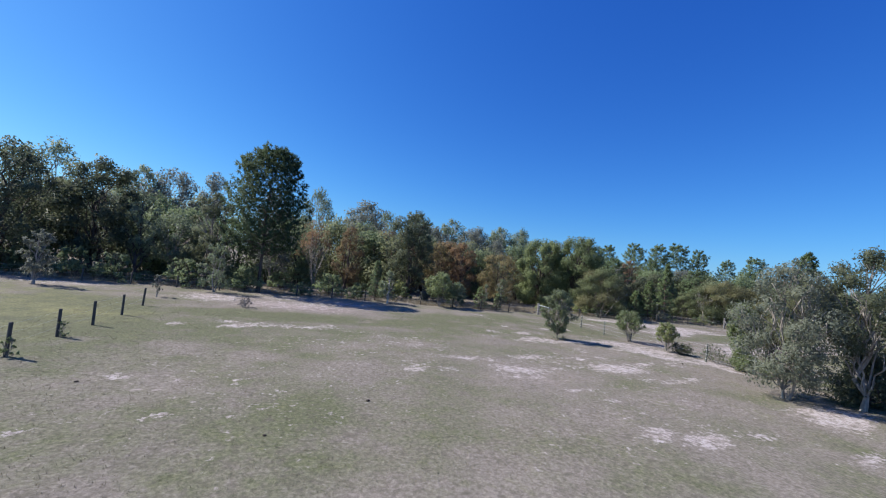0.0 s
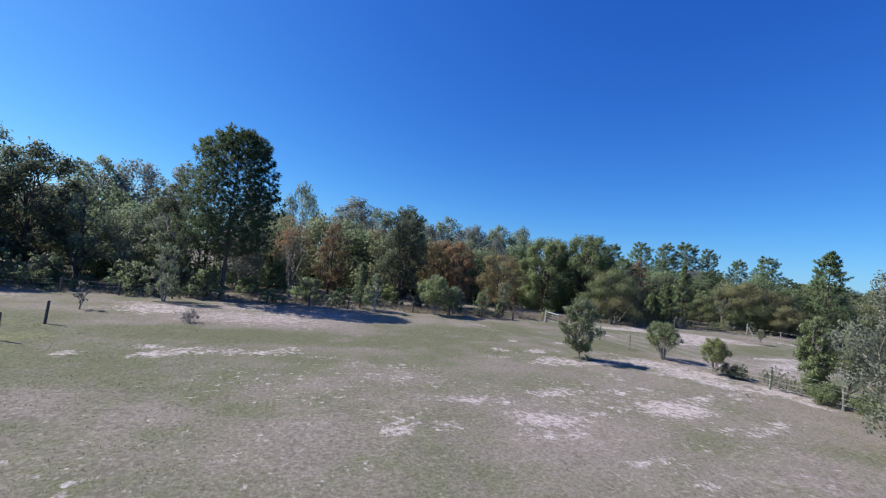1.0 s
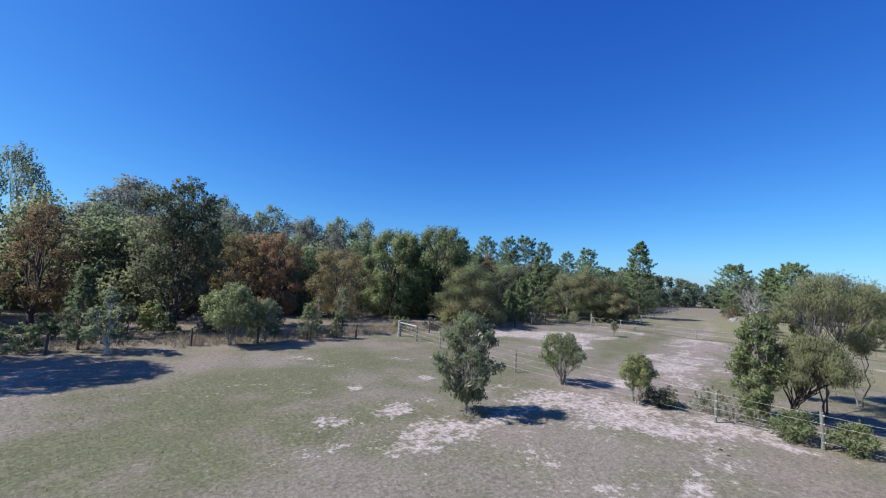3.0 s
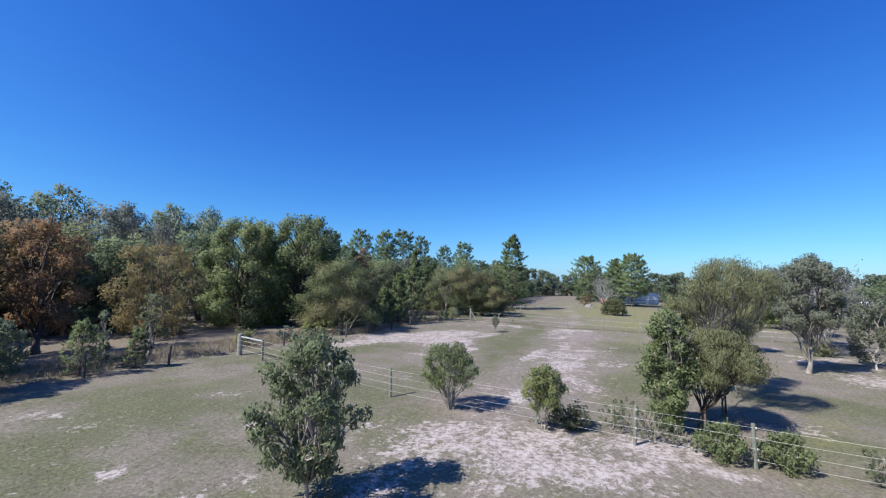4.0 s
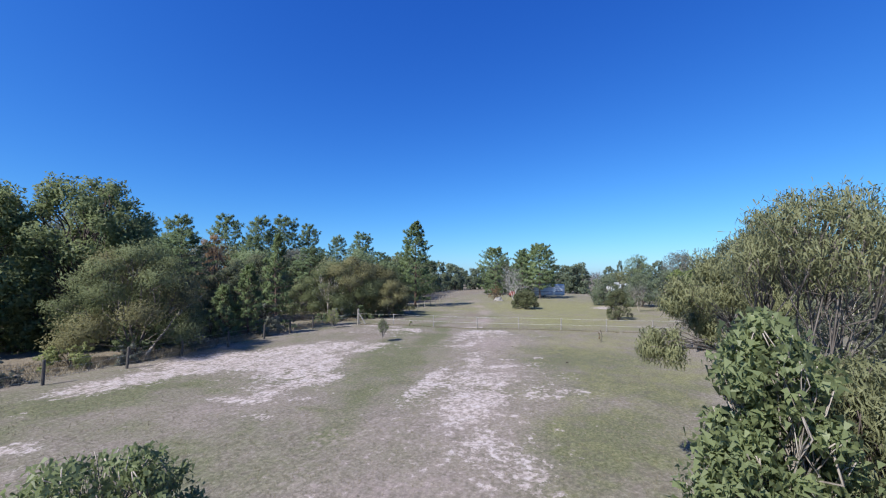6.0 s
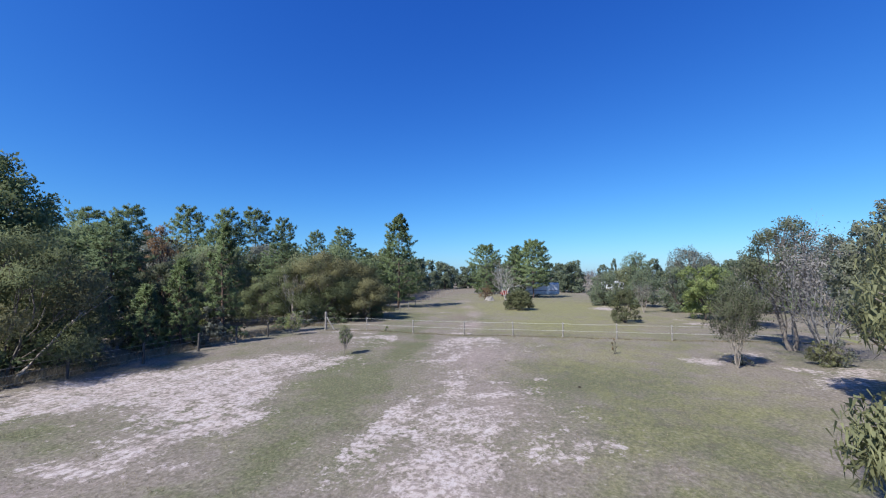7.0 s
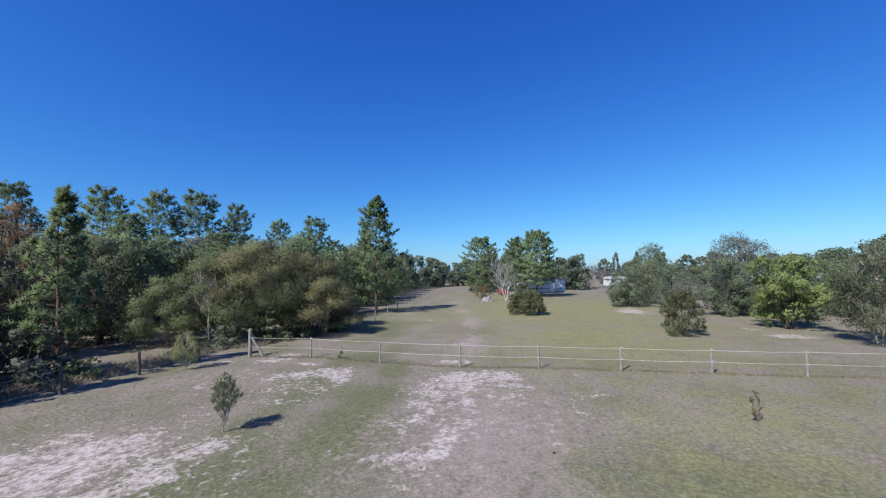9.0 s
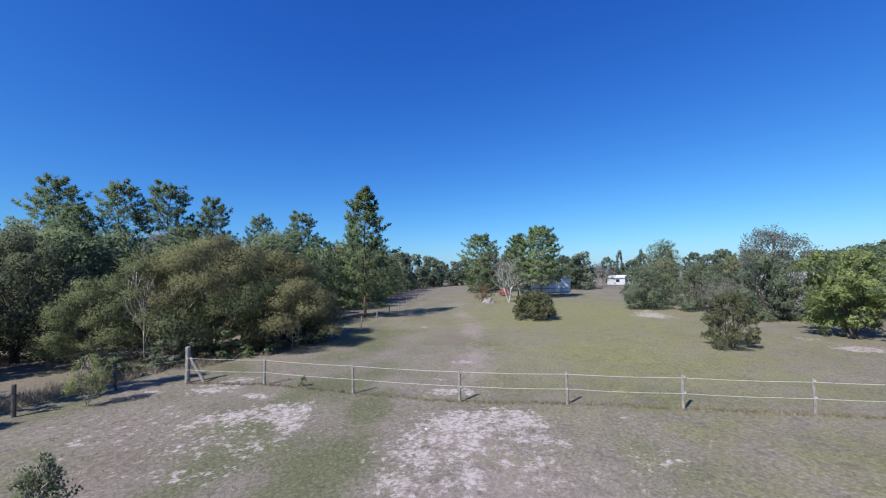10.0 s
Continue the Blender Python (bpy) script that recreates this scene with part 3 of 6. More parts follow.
p.inputs["Specular IOR Level"].default_value = 0.15
bh = sums(n, l, "ADD", fine, sums(n, l, "MULTIPLY", grain, 0.5))
bump(n, l, sums(n, l, "ADD", bh, sums(n, l, "ADD", speck, tuft)), 0.5, p, 0.06)
gm.materials.append(m)


# ---- mesh tools ----
def mesh_of(name, verts, faces, material, smooth=False):
    me = bpy.data.meshes.new(name)
    me.from_pydata(verts.tolist() if hasattr(verts, "tolist") else verts, [], faces.tolist() if hasattr(faces, "tolist") else faces)
    if smooth:
        me.shade_smooth()
    me.materials.append(material)
    return me


def part_mesh(name, me, parent, label=""):
    ob = new(name, me)
    ob.parent = parent
    return tagged(ob, label)


def part(name, bm, material, parent, label=""):
    """Links a bmesh as one mesh object under a thing or under a part."""
    me = bpy.data.meshes.new(name)
    bm.to_mesh(me)
    bm.free()
    me.materials.append(material)
    return part_mesh(name, me, parent, label)


def thing(name, m, label, category, group=""):
    ob = new(name)
    ob.empty_display_size = 0.2
    ob.matrix_basis = m
    return tagged(ob, label, category, group)


def tubes(paths, sides=6):
    """Tapered round limbs: each path is a list of (x, y, z, radius)."""
    verts, faces = [], []
    for path in paths:
        first = len(verts)
        pts = [Vector(q[:3]) for q in path]
        for i, q in enumerate(path):
            way = (pts[min(i + 1, len(pts) - 1)] - pts[max(i - 1, 0)])
            way = way.normalized() if way.length > 1e-6 else Vector((0, 0, 1))
            side = way.orthogonal().normalized()
            other = way.cross(side)
            for k in range(sides):
                a = 2 * math.pi * k / sides
                verts.append(tuple(pts[i] + (side * math.cos(a) + other * math.sin(a)) * q[3]))
        for i in range(len(path) - 1):
            for k in range(sides):
                a, b = first + i * sides + k, first + i * sides + (k + 1) % sides
                faces.append((a, b, b + sides, a + sides))
        faces.append(tuple(first + (len(path) - 1) * sides + k for k in range(sides)))
    return verts, faces


def joined(one, other):
    k = len(one[0])
    return one[0] + other[0], one[1] + [tuple(i + k for i in f) for f in other[1]]


def limb(rng, start, end, r0, r1, steps=5, sag=0.0, wob=0.06):
    a, b = np.array(start, float), np.array(end, float)
    size = np.linalg.norm(b - a)
    out = []
    for i in range(steps + 1):
        f = i / steps
        q = a + (b - a) * f
        if 0 < i < steps:
            q = q + rng.normal(0, wob * size, 3) * (0.5 if i == 1 else 1)
        q[2] += sag * size * math.sin(math.pi * f)
        out.append((*q, r0 + (r1 - r0) * f ** 0.8))
    return out


def leaves(rng, centres, length, width, droop=0.35, outward=None, corners=4, even=0.0):
    """One slightly folded leaf at each centre, turned to face out of the crown, as vertices, faces and normals."""
    k = len(centres)
    way = rng.normal(0, 1, (k, 3))
    way[:, 2] -= droop * 1.6
    way /= np.linalg.norm(way, axis=1)[:, None]
    off = np.cross(way, rng.normal(0, 1, (k, 3)))
    off /= np.linalg.norm(off, axis=1)[:, None] + 1e-9
    size = length * rng.uniform(0.6, 1.35, (k, 1))
    w = width * rng.uniform(0.7, 1.3, (k, 1))
    nor = np.cross(way, off)
    if outward is None:
        outward = np.tile(np.array([0.0, 0.0, 1.0]), (k, 1))
    turn = np.where((nor * outward).sum(axis=1) < 0, -1.0, 1.0)[:, None]
    off, nor = off * turn, nor * turn
    soft = nor * (0.42 - 0.3 * even) + outward * 0.75
    soft /= np.linalg.norm(soft, axis=1)[:, None] + 1e-9
    v = np.empty((k, corners, 3))
    if corners == 4:
        v[:, 0] = centres - way * size * 0.5
        v[:, 1] = centres - off * w * 0.5 + nor * size * 0.08
        v[:, 2] = centres + way * size * 0.5
        v[:, 3] = centres + off * w * 0.5 + nor * size * 0.08
        v = v[:, [0, 3, 2, 1]] if np.dot(np.cross(v[0, 1] - v[0, 0], v[0, 2] - v[0, 0]), nor[0]) < 0 else v
    else:
        v[:, 0] = centres - way * size * 0.4 - off * w * 0.6
        v[:, 1] = centres - way * size * 0.4 + off * w * 0.6
        v[:, 2] = centres + way * size * 0.6
        v = v[:, [0, 2, 1]] if np.dot(np.cross(v[0, 1] - v[0, 0], v[0, 2] - v[0, 0]), nor[0]) < 0 else v
    return v.reshape(-1, 3), np.arange(k * corners).reshape(k, corners), np.repeat(soft, corners, axis=0)


def leaf_mesh(name, made, material):
    v, f, nor = made
    me = mesh_of(name, v, f, material, True)
    me.normals_split_custom_set_from_vertices(nor.tolist())
    return me


def lobe_points(rng, lobes, count, clump=0.16, shell=0.27, cap=0.0):
    """Leaf places in clumps spread through the outer part of each rounded lobe (x, y, z, rx, ry, rz)."""
    lob = np.array(lobes, float)
    weight = (lob[:, 3] * lob[:, 4] * lob[:, 5]) ** (2 / 3)
    per = 14
    k = max(8, count // per)
    pick = rng.choice(len(lob), k, p=weight / weight.sum())
    d = rng.normal(0, 1, (k, 3))
    d[:, 2] = d[:, 2] * 0.9 + 0.12
    under = (d[:, 2] < 0) & (rng.uniform(0, 1, k) < cap)
    d[under, 2] *= -0.7
    d /= np.linalg.norm(d, axis=1)[:, None]
    rad = rng.uniform(0, 1, (k, 1)) ** shell
    mid_ = lob[pick, :3] + d * rad * lob[pick, 3:6]
    spread = clump * lob[pick, 3:6].mean(axis=1)
    pts = np.repeat(mid_, per, axis=0) + np.clip(rng.normal(0, 1, (k * per, 3)), -1.35, 1.35) * np.repeat(spread, per)[:, None]
    pts[:, 2] = np.maximum(pts[:, 2], 0.06)
    out = (pts - np.repeat(lob[pick, :3], per, axis=0)) / np.repeat(lob[pick, 3:6], per, axis=0)
    out[:, 2] += 0.25
    return pts, out / (np.linalg.norm(out, axis=1)[:, None] + 1e-9)


def broadleaf(name, m, label, h, w, leaf, bark, seed, count=2600, length=0.3, crown_from=0.3, limbs=9, lobe=0.30, stems=1, droop=0.35, group="", lobes=None,
              stem_r=None, lean=(0, 0), slim=0.45, category="tree", clump=0.16, squash=0.8, corners=4, cap=0.0, shell=0.27, twigs=4, even=-0.6, split=False, pieces=0, other=None):
    """A broad-leaved tree or bush: stems, limbs, and a crown of clumped leaves in uneven lobes."""
    rng = np.random.default_rng(seed)
    tree = thing(name, m, label, category, group)
    r0 = stem_r or 0.016 * h + 0.02
    trunk, wood, made = [], [], []
    tops = []
    for s in range(stems):
        a = 2 * math.pi * (s + rng.uniform(0, 0.6)) / stems
        out = 0.0 if stems == 1 else w * 0.16
        top = (lean[0] + math.cos(a) * out, lean[1] + math.sin(a) * out, h * (0.8 if stems == 1 else rng.uniform(0.62, 0.85)))
        foot = (math.cos(a) * out * 0.12, math.sin(a) * out * 0.12, -0.08)
        path = limb(rng, foot, top, r0 * (1.25 if stems == 1 else 0.75), r0 * 0.22, 8, 0, 0.025)
        path[0] = (*path[0][:3], path[0][3] * 1.35)
        trunk.append(path)
        tops.append(path)
    if lobes is None:
        lobes = []
        for i in range(limbs):
            f = (i + rng.uniform(0.1, 0.9)) / limbs
            z = h * (crown_from + (0.93 - crown_from) * f)
            u = (z / h - crown_from) / (1 - crown_from)
            prof = math.sqrt(max(0.05, 1 - (2 * u - 0.85) ** 2 / 1.5)) * (1 - 0.35 * max(0, u - 0.6))
            a = i * 2.4 + rng.uniform(-0.5, 0.5)
            ro = w / 2 * prof * rng.uniform(0.45, 0.78)
            rl = w * lobe * rng.uniform(0.65, 1.15) * (1 - 0.25 * u)
            lobes.append((lean[0] * f + math.cos(a) * ro, lean[1] * f + math.sin(a) * ro, max(z - rl * 0.2, rl * 0.6), rl, rl, rl * squash))
        rt = w * lobe * 0.75
        lobes.append((lean[0], lean[1], h - rt * squash, rt, rt, rt * squash))
    for i, lo in enumerate(lobes):
        path = min(tops, key=lambda q: (q[-1][0] - lo[0]) ** 2 + (q[-1][1] - lo[1]) ** 2)
        k = int(np.clip((lo[2] / h - 0.25) * 8, 1, 6))
        root = path[k]
        main = limb(rng, root[:3], lo[:3], root[3] * 0.6, 0.012 + 0.002 * h, 5, 0.06, 0.05)
        wood.append(main)
        for j in range(twigs):
            d = rng.normal(0, 1, 3)
            d[2] = abs(d[2]) * 0.7
            d /= np.linalg.norm(d)
            tip = (lo[0] + d[0] * lo[3] * 0.85, lo[1] + d[1] * lo[4] * 0.85, max(0.15, lo[2] + d[2] * lo[5] * 0.85))
            wood.append(limb(rng, main[3][:3], tip, main[3][3] * 0.6, 0.006 + 0.0008 * h, 3, 0.05, 0.06))
    part_mesh("trunk", mesh_of("trunk", *joined(tubes(trunk, 7), tubes(wood, 3 if corners == 3 else 4)), bark, True), tree)
    if pieces:
        lobes = broken(lobes, pieces, 0.5, seed)
    if split:
        for i, lo in enumerate(lobes):
            pts, out = lobe_points(rng, [lo], int(count * lo[3] * lo[4] / sum(q[3] * q[4] for q in lobes)), clump, shell, cap)
            part_mesh("crown", leaf_mesh("crown", leaves(rng, pts, length, length * slim, droop, out, corners, even), other if other and i % 3 == 1 else leaf), tree)
        return tree
    pts, out = lobe_points(rng, lobes, count, clump, shell, cap)
    part_mesh("crown", leaf_mesh("crown", leaves(rng, pts, length, length * slim, droop, out, corners, even), leaf), tree)
    return tree


def pine(name, m, label, h, w, leaf, seed, crown_from=0.25, whorls=11, per=5, tufts=5, needle=0.45, group="", dense=28, round_top=0.0, bark=None, peak=0.4, lift=0.0):
    """A pine: straight stem, uneven whorls of rising boughs, side twigs that end in round tufts of long needles."""
    rng = np.random.default_rng(seed)
    tree = thing(name, m, label, "tree", group)
    stem = limb(rng, (0, 0, -0.1), (rng.normal(0, 0.15), rng.normal(0, 0.15), h * 0.97), 0.011 * h + 0.04, 0.02, 9, 0, 0.004)
    wood, spots, ways = [], [], []
    for i in range(whorls):
        f = i / (whorls - 1)
        z = h * (crown_from + (0.96 - 0.06 * round_top - crown_from) * f)
        cone = (1 - f) ** 0.8 * (0.6 + 0.4 * min(1, f * 4 + 0.25))
        ball = math.sqrt(max(0.03, 1 - ((f - peak) / (1.04 - peak)) ** 2))
        reach = w / 2 * (cone * (1 - round_top) + ball * round_top) + 0.3
        for j in range(per):
            a = 2 * math.pi * (j + rng.uniform(-0.35, 0.35)) / per + i * 1.1
            ro = reach * rng.uniform(0.5, 1.08)
            rise = ro * (0.06 + lift + 0.6 * f * (1 - 0.55 * round_top)) * rng.uniform(0.5, 1.3)
            z0 = z + rng.normal(0, h * 0.014)
            along = np.array([math.cos(a), math.sin(a), 0.0])
            across = np.array([-along[1], along[0], 0.0])
            bough = limb(rng, (0, 0, z0), (*(along[:2] * ro), z0 + rise), 0.015 + 0.018 * (1 - f) * h / 12, 0.012, 3, -0.06, 0.02)
            wood.append(bough)
            count = max(2, round(tufts * (0.45 + 0.55 * ro / reach)))
            for k in range(count):
                g = 1.0 if k == 0 else 1 - 0.62 * k / count * rng.uniform(0.75, 1.25)
                root = along * ro * g + np.array([0, 0, z0 + rise * g ** 1.6 - 0.06 * ro * math.sin(math.pi * g)])
                side = 0.0 if k == 0 else (1 if k % 2 else -1) * rng.uniform(0.12, 0.34) * ro * (1.25 - g)
                q = root + across * side + along * abs(side) * 0.5 + np.array([0, 0, rng.uniform(0.05, 0.4) + 0.25 * abs(side)])
                spots.append(q)
                if h < 10:
                    wood.append([(*root, 0.014), (*q, 0.008)])
                v = along * 0.45 + across * (side * 0.4) + np.array([0, 0, 0.85])
                ways.append(v / np.linalg.norm(v))
    spots.append(np.array([stem[-1][0], stem[-1][1], h - needle]))
    ways.append(np.array([0, 0, 1.0]))
    spots, ways = np.array(spots), np.array(ways)
    if round_top == 1.0:
        zc = h * (crown_from + peak * (0.94 - crown_from))

        def held(q, most):
            """Points drawn in to the dome of the crown."""
            far = np.sqrt((q[:, 0] ** 2 + q[:, 1] ** 2) / (w / 2) ** 2 + ((q[:, 2] - zc) / np.where(q[:, 2] > zc, h - needle - zc, 0.36 * h)) ** 2)
            k = np.minimum(1.0, most / np.maximum(far, 0.01))[:, None]
            return q * k + np.array([0, 0, zc]) * (1 - k)

        spots = held(spots, rng.uniform(0.9, 1.02, len(spots)))
        wood = [[(*p, q[3]) for p, q in zip(held(np.array(path)[:, :3], 0.93), path)] for path in wood]
    size = needle * rng.uniform(0.75, 1.3, len(spots))
    k = len(spots) * dense
    c = np.repeat(spots, dense, axis=0)
    d = rng.normal(0, 0.62, (k, 3)) + np.repeat(ways, dense, axis=0) * 0.55
    d /= np.linalg.norm(d, axis=1)[:, None]
    off = np.cross(d, rng.normal(0, 1, (k, 3)))
    off /= np.linalg.norm(off, axis=1)[:, None]
    reach = np.repeat(size, dense)[:, None] * rng.uniform(0.7, 1.1, (k, 1))
    c = c + d * reach * rng.uniform(0.0, 0.35, (k, 1))
    v = np.empty((k, 3, 3))
    v[:, 0], v[:, 1], v[:, 2] = c + off * reach * 0.14, c - off * reach * 0.14, c + d * reach
    part_mesh("trunk", mesh_of("trunk", *joined(tubes([stem], 7), tubes(wood, 3)), bark or BARK_PINE, True), tree)
    out = c - np.array([0, 0, h * 0.5])
    out[:, 2] *= w / h
    out = out / (np.linalg.norm(out, axis=1)[:, None] + 1e-9) * 0.6 + d * 0.35 + np.array([0, 0, 0.35])
    face = np.cross(v[:, 1] - v[:, 0], v[:, 2] - v[:, 0])
    face /= np.linalg.norm(face, axis=1)[:, None] + 1e-9
    back = (face * out).sum(axis=1) < 0
    v[back] = v[back][:, [1, 0, 2]]
    face[back] *= -1
    soft = face * 0.4 + out
    soft /= np.linalg.norm(soft, axis=1)[:, None] + 1e-9
    part_mesh("crown", leaf_mesh("crown", (v.reshape(-1, 3), np.arange(k * 3).reshape(k, 3), np.repeat(soft, 3, axis=0)), leaf), tree)
    return tree


def bare_tree(name, m, label, h, w, bark, seed, stems=3, leaf=None, count=0, length=0.2, group="", upright=0.6, category="tree", thick=1.0, depth_to=4, along=0.0):
    """A leafless or thin tree: stems that fork again and again into fine twigs."""
    rng = np.random.default_rng(seed)
    tree = thing(name, m, label, category, group)
    trunk, wood, tips = [], [], []

    def grow(start, way, size, r, depth):
        end = start + way * size
        path = limb(rng, start, end, r, r * 0.55, 3, 0, 0.05)
        (trunk if depth == 0 else wood).append(path)
        if depth >= depth_to:
            tips.append(end)
            return
        for i in range(3 if depth < 3 else 2):
            d = way + rng.normal(0, 0.52, 3) + np.array([0, 0, upright * 0.3])
            d /= np.linalg.norm(d)
            at = 1.0 if i == 0 else rng.uniform(0.5, 1.0)
            grow(start + (end - start) * at, d, size * rng.uniform(0.62, 0.85), r * 0.55, depth + 1)

    for s in range(stems):
        a = 2 * math.pi * (s + rng.uniform(0, 0.7)) / stems
        t = (w / 2) / h * (0.2 if stems == 1 else 1.0)
        d = np.array([math.cos(a) * t, math.sin(a) * t, 1.0])
        d /= np.linalg.norm(d)
        grow(np.array([math.cos(a) * 0.05, math.sin(a) * 0.05, -0.05]), d, h * 0.32, (0.007 * h + 0.01) * thick, 0)
    tips = np.array(tips)
    fit = np.array([w / 2 / np.percentile(np.hypot(tips[:, 0], tips[:, 1]), 93)] * 2 + [h / np.percentile(tips[:, 2], 98)])
    tips = tips * fit
    trunk, wood = ([[(q[0] * fit[0], q[1] * fit[1], q[2] * fit[2], q[3]) for q in path] for path in some] for some in (trunk, wood))
    part_mesh("trunk", mesh_of("trunk", *joined(tubes(trunk, 6), tubes(wood, 3)), bark, True), tree)
    if leaf:
        pts = tips[rng.integers(0, len(tips), count)] + np.clip(rng.normal(0, 0.028 * w, (count, 3)), -0.05 * w, 0.05 * w)
        if along:
            stems_at = np.array([q[:3] for path in wood for q in path])
            stems_at = stems_at[stems_at[:, 2] > along * h]
            k = 2 * count // 3
            pts[:k] = stems_at[rng.integers(0, len(stems_at), k)] + np.clip(rng.normal(0, 0.035 * w, (k, 3)), -0.06 * w, 0.06 * w)
        pts[:, 2] = np.maximum(pts[:, 2], 0.1)
        out = pts - np.array([0, 0, h * 0.5])
        part_mesh("crown", leaf_mesh("crown", leaves(rng, pts, length, length * 0.35, 0.3, out / np.linalg.norm(out, axis=1)[:, None]), leaf), tree)
    return tree


def dome_lobes(w, h, count, seed, size=0.2):
    """Rounded lobes spread over a dome of that width and height."""
    rng = np.random.default_rng(seed)
    out = []
    for i in range(count):
        a = i * 2.399963 + rng.uniform(-0.25, 0.25)
        up = (i + 0.5) / count
        r = w * size * rng.uniform(0.7, 1.3)
        flat = math.sqrt(max(0.0, 1 - up * up)) * rng.uniform(0.78, 1.08)
        out.append((math.cos(a) * flat * (w / 2 - r * 0.7), math.sin(a) * flat * (w / 2 - r * 0.7), max(r * 0.7, r * 0.5 + up * (h - r * 1.15)), r, r, r * 0.66))
    return out


def egg_lobes(w, h, low, count, seed, size, belly=0.38, lean=(0, 0)):
    """Small lobes filling an egg-shaped crown that begins at a height low."""
    rng = np.random.default_rng(seed)
    out = []
    for i in range(count):
        u = (i + rng.uniform(0.2, 0.8)) / count
        prof = (0.55 + 0.45 * u / belly) if u < belly else math.sqrt(max(0.04, 1 - ((u - belly) / (1.03 - belly)) ** 2))
        a, r = i * 2.399963 + rng.uniform(-0.5, 0.5), size * rng.uniform(0.65, 1.35)
        ro = max(0.0, w / 2 * prof - r * 0.6) * rng.uniform(0.45, 1.08)
        out.append((lean[0] * u + math.cos(a) * ro, lean[1] * u + math.sin(a) * ro, low + (h - low - r * 0.8) * u + r * 0.3, r, r, r * 0.9))
    return out


def umbrella_lobes(w, h, low, count, seed, size, lean=(0, 0)):
    """Small lobes filling a domed crown with a nearly flat underside at a height low."""
    rng = np.random.default_rng(seed)
    out = []
    for i in range(count):
        u = (i + rng.uniform(0.2, 0.8)) / count
        prof = math.sqrt(max(0.05, 1 - (max(0.0, u - 0.22) / 0.82) ** 2)) * (0.8 + 0.2 * min(1.0, u / 0.22))
        a, r = i * 2.399963 + rng.uniform(-0.4, 0.4), size * rng.uniform(0.65, 1.35)
        ro = max(0.0, w / 2 * prof - r * 0.55) * math.sqrt(rng.uniform(0.2, 1.1))
        out.append((lean[0] + math.cos(a) * ro, lean[1] + math.sin(a) * ro, low + r * 0.5 + (h - low - r * 1.3) * u, r, r, r * 0.8))
    return out


def shifted(lobes, dx, dy):
    return [(x + dx, y + dy, *rest) for x, y, *rest in lobes]


def broken(lobes, pieces, size, seed):
    """Each lobe broken up into smaller ones scattered over it."""
    rng = np.random.default_rng(seed)
    out = []
    for x, y, z, rx, ry, rz in lobes:
        for i in range(pieces):
            d = rng.normal(0, 1, 3)
            d /= np.linalg.norm(d)
            s = size * rng.uniform(0.65, 1.35)
            k = rng.uniform(0.45, 0.95)
            out.append((x + d[0] * rx * k, y + d[1] * ry * k, max(0.25, z + d[2] * rz * k), rx * s, ry * s, rz * s))
    return out


def here(x, y, turn=0.0, s=1.0, sz=None):
    z = float(relief(np.array(x, float), np.array(y, float)))
    return pose(x, y, z, 0, 0, turn) @ Matrix.Diagonal((s, s, sz or s, 1))


# ---- trees of the paddock ----
broadleaf("gum_sapling", here(22.8, 28.6), "young gum tree with silvery green leaves on bare sand", 4.2, 2.7, LEAF_SILVER, BARK_GUM, 11, 8000, 0.13, lobes=egg_lobes(2.8, 4.25, 0.55, 46, 5, 0.30, 0.34, (-0.25, -0.2)), droop=0.9, stem_r=0.042, slim=0.48, clump=0.36, corners=3, shell=0.55, lean=(-0.25, -0.2), even=-2.0)
broadleaf("gum_sapling", here(31.4, 28.85), "small domed gum tree on several bare stems at the fence", 3.0, 2.7, LEAF_FRESH, BARK_GUM, 12, 7000, 0.11, lobes=umbrella_lobes(2.75, 3.05, 1.05, 40, 6, 0.29), stems=4, droop=0.7, stem_r=0.04, slim=0.40, clump=0.34, corners=3, shell=0.55, even=-2.0)
broadleaf("gum_sapling", here(31.1, 24.55), "small light green gum tree beside a fence post", 2.55, 1.7, LEAF_LIGHT, BARK_GUM, 13, 4800, 0.11, lobes=umbrella_lobes(1.75, 2.6, 0.85, 26, 7, 0.25, (-0.2, -0.1)), stems=2, droop=0.7, stem_r=0.03, slim=0.40, clump=0.34, corners=3, shell=0.55, even=-2.0)
broadleaf("gum_tree", here(33.8, 20.2), "upright young gum tree with large fresh green leaves", 4.7, 2.3, LEAF_FRESH, BARK_GUM, 14, 14000, 0.125, lobes=egg_lobes(2.1, 4.75, 0.1, 66, 8, 0.27, 0.42), stems=2, droop=0.7, stem_r=0.05, slim=0.55, clump=0.38, corners=3, shell=0.55, even=-2.0)
broadleaf("wattle_tree", here(37.3, 17.9), "tall olive-brown wattle tree with a high airy crown", 7.1, 4.0, LEAF_HANG, BARK_MID, 15, 18000, 0.14, lobes=shifted(umbrella_lobes(4.3, 7.15, 4.95, 30, 21, 0.46), -0.3, -0.25), stems=3, droop=1.1, slim=0.15, stem_r=0.055, clump=0.36, corners=3, cap=0.5, shell=0.5, twigs=4, even=-1.0)
broadleaf("wattle_tree", here(34.5, 19.1), "leaning dark-stemmed wattle tree with a dense domed olive crown", 4.3, 3.6, LEAF_HANG, BARK_DARK, 29, 30000, 0.13, lobes=shifted(umbrella_lobes(3.5, 4.15, 1.85, 40, 22, 0.44), 0.6, -0.75), stems=2, lean=(0.6, -0.75), droop=1.1, slim=0.17, stem_r=0.085, clump=0.36, corners=3, cap=0.3, shell=0.5, twigs=6, even=-1.0)
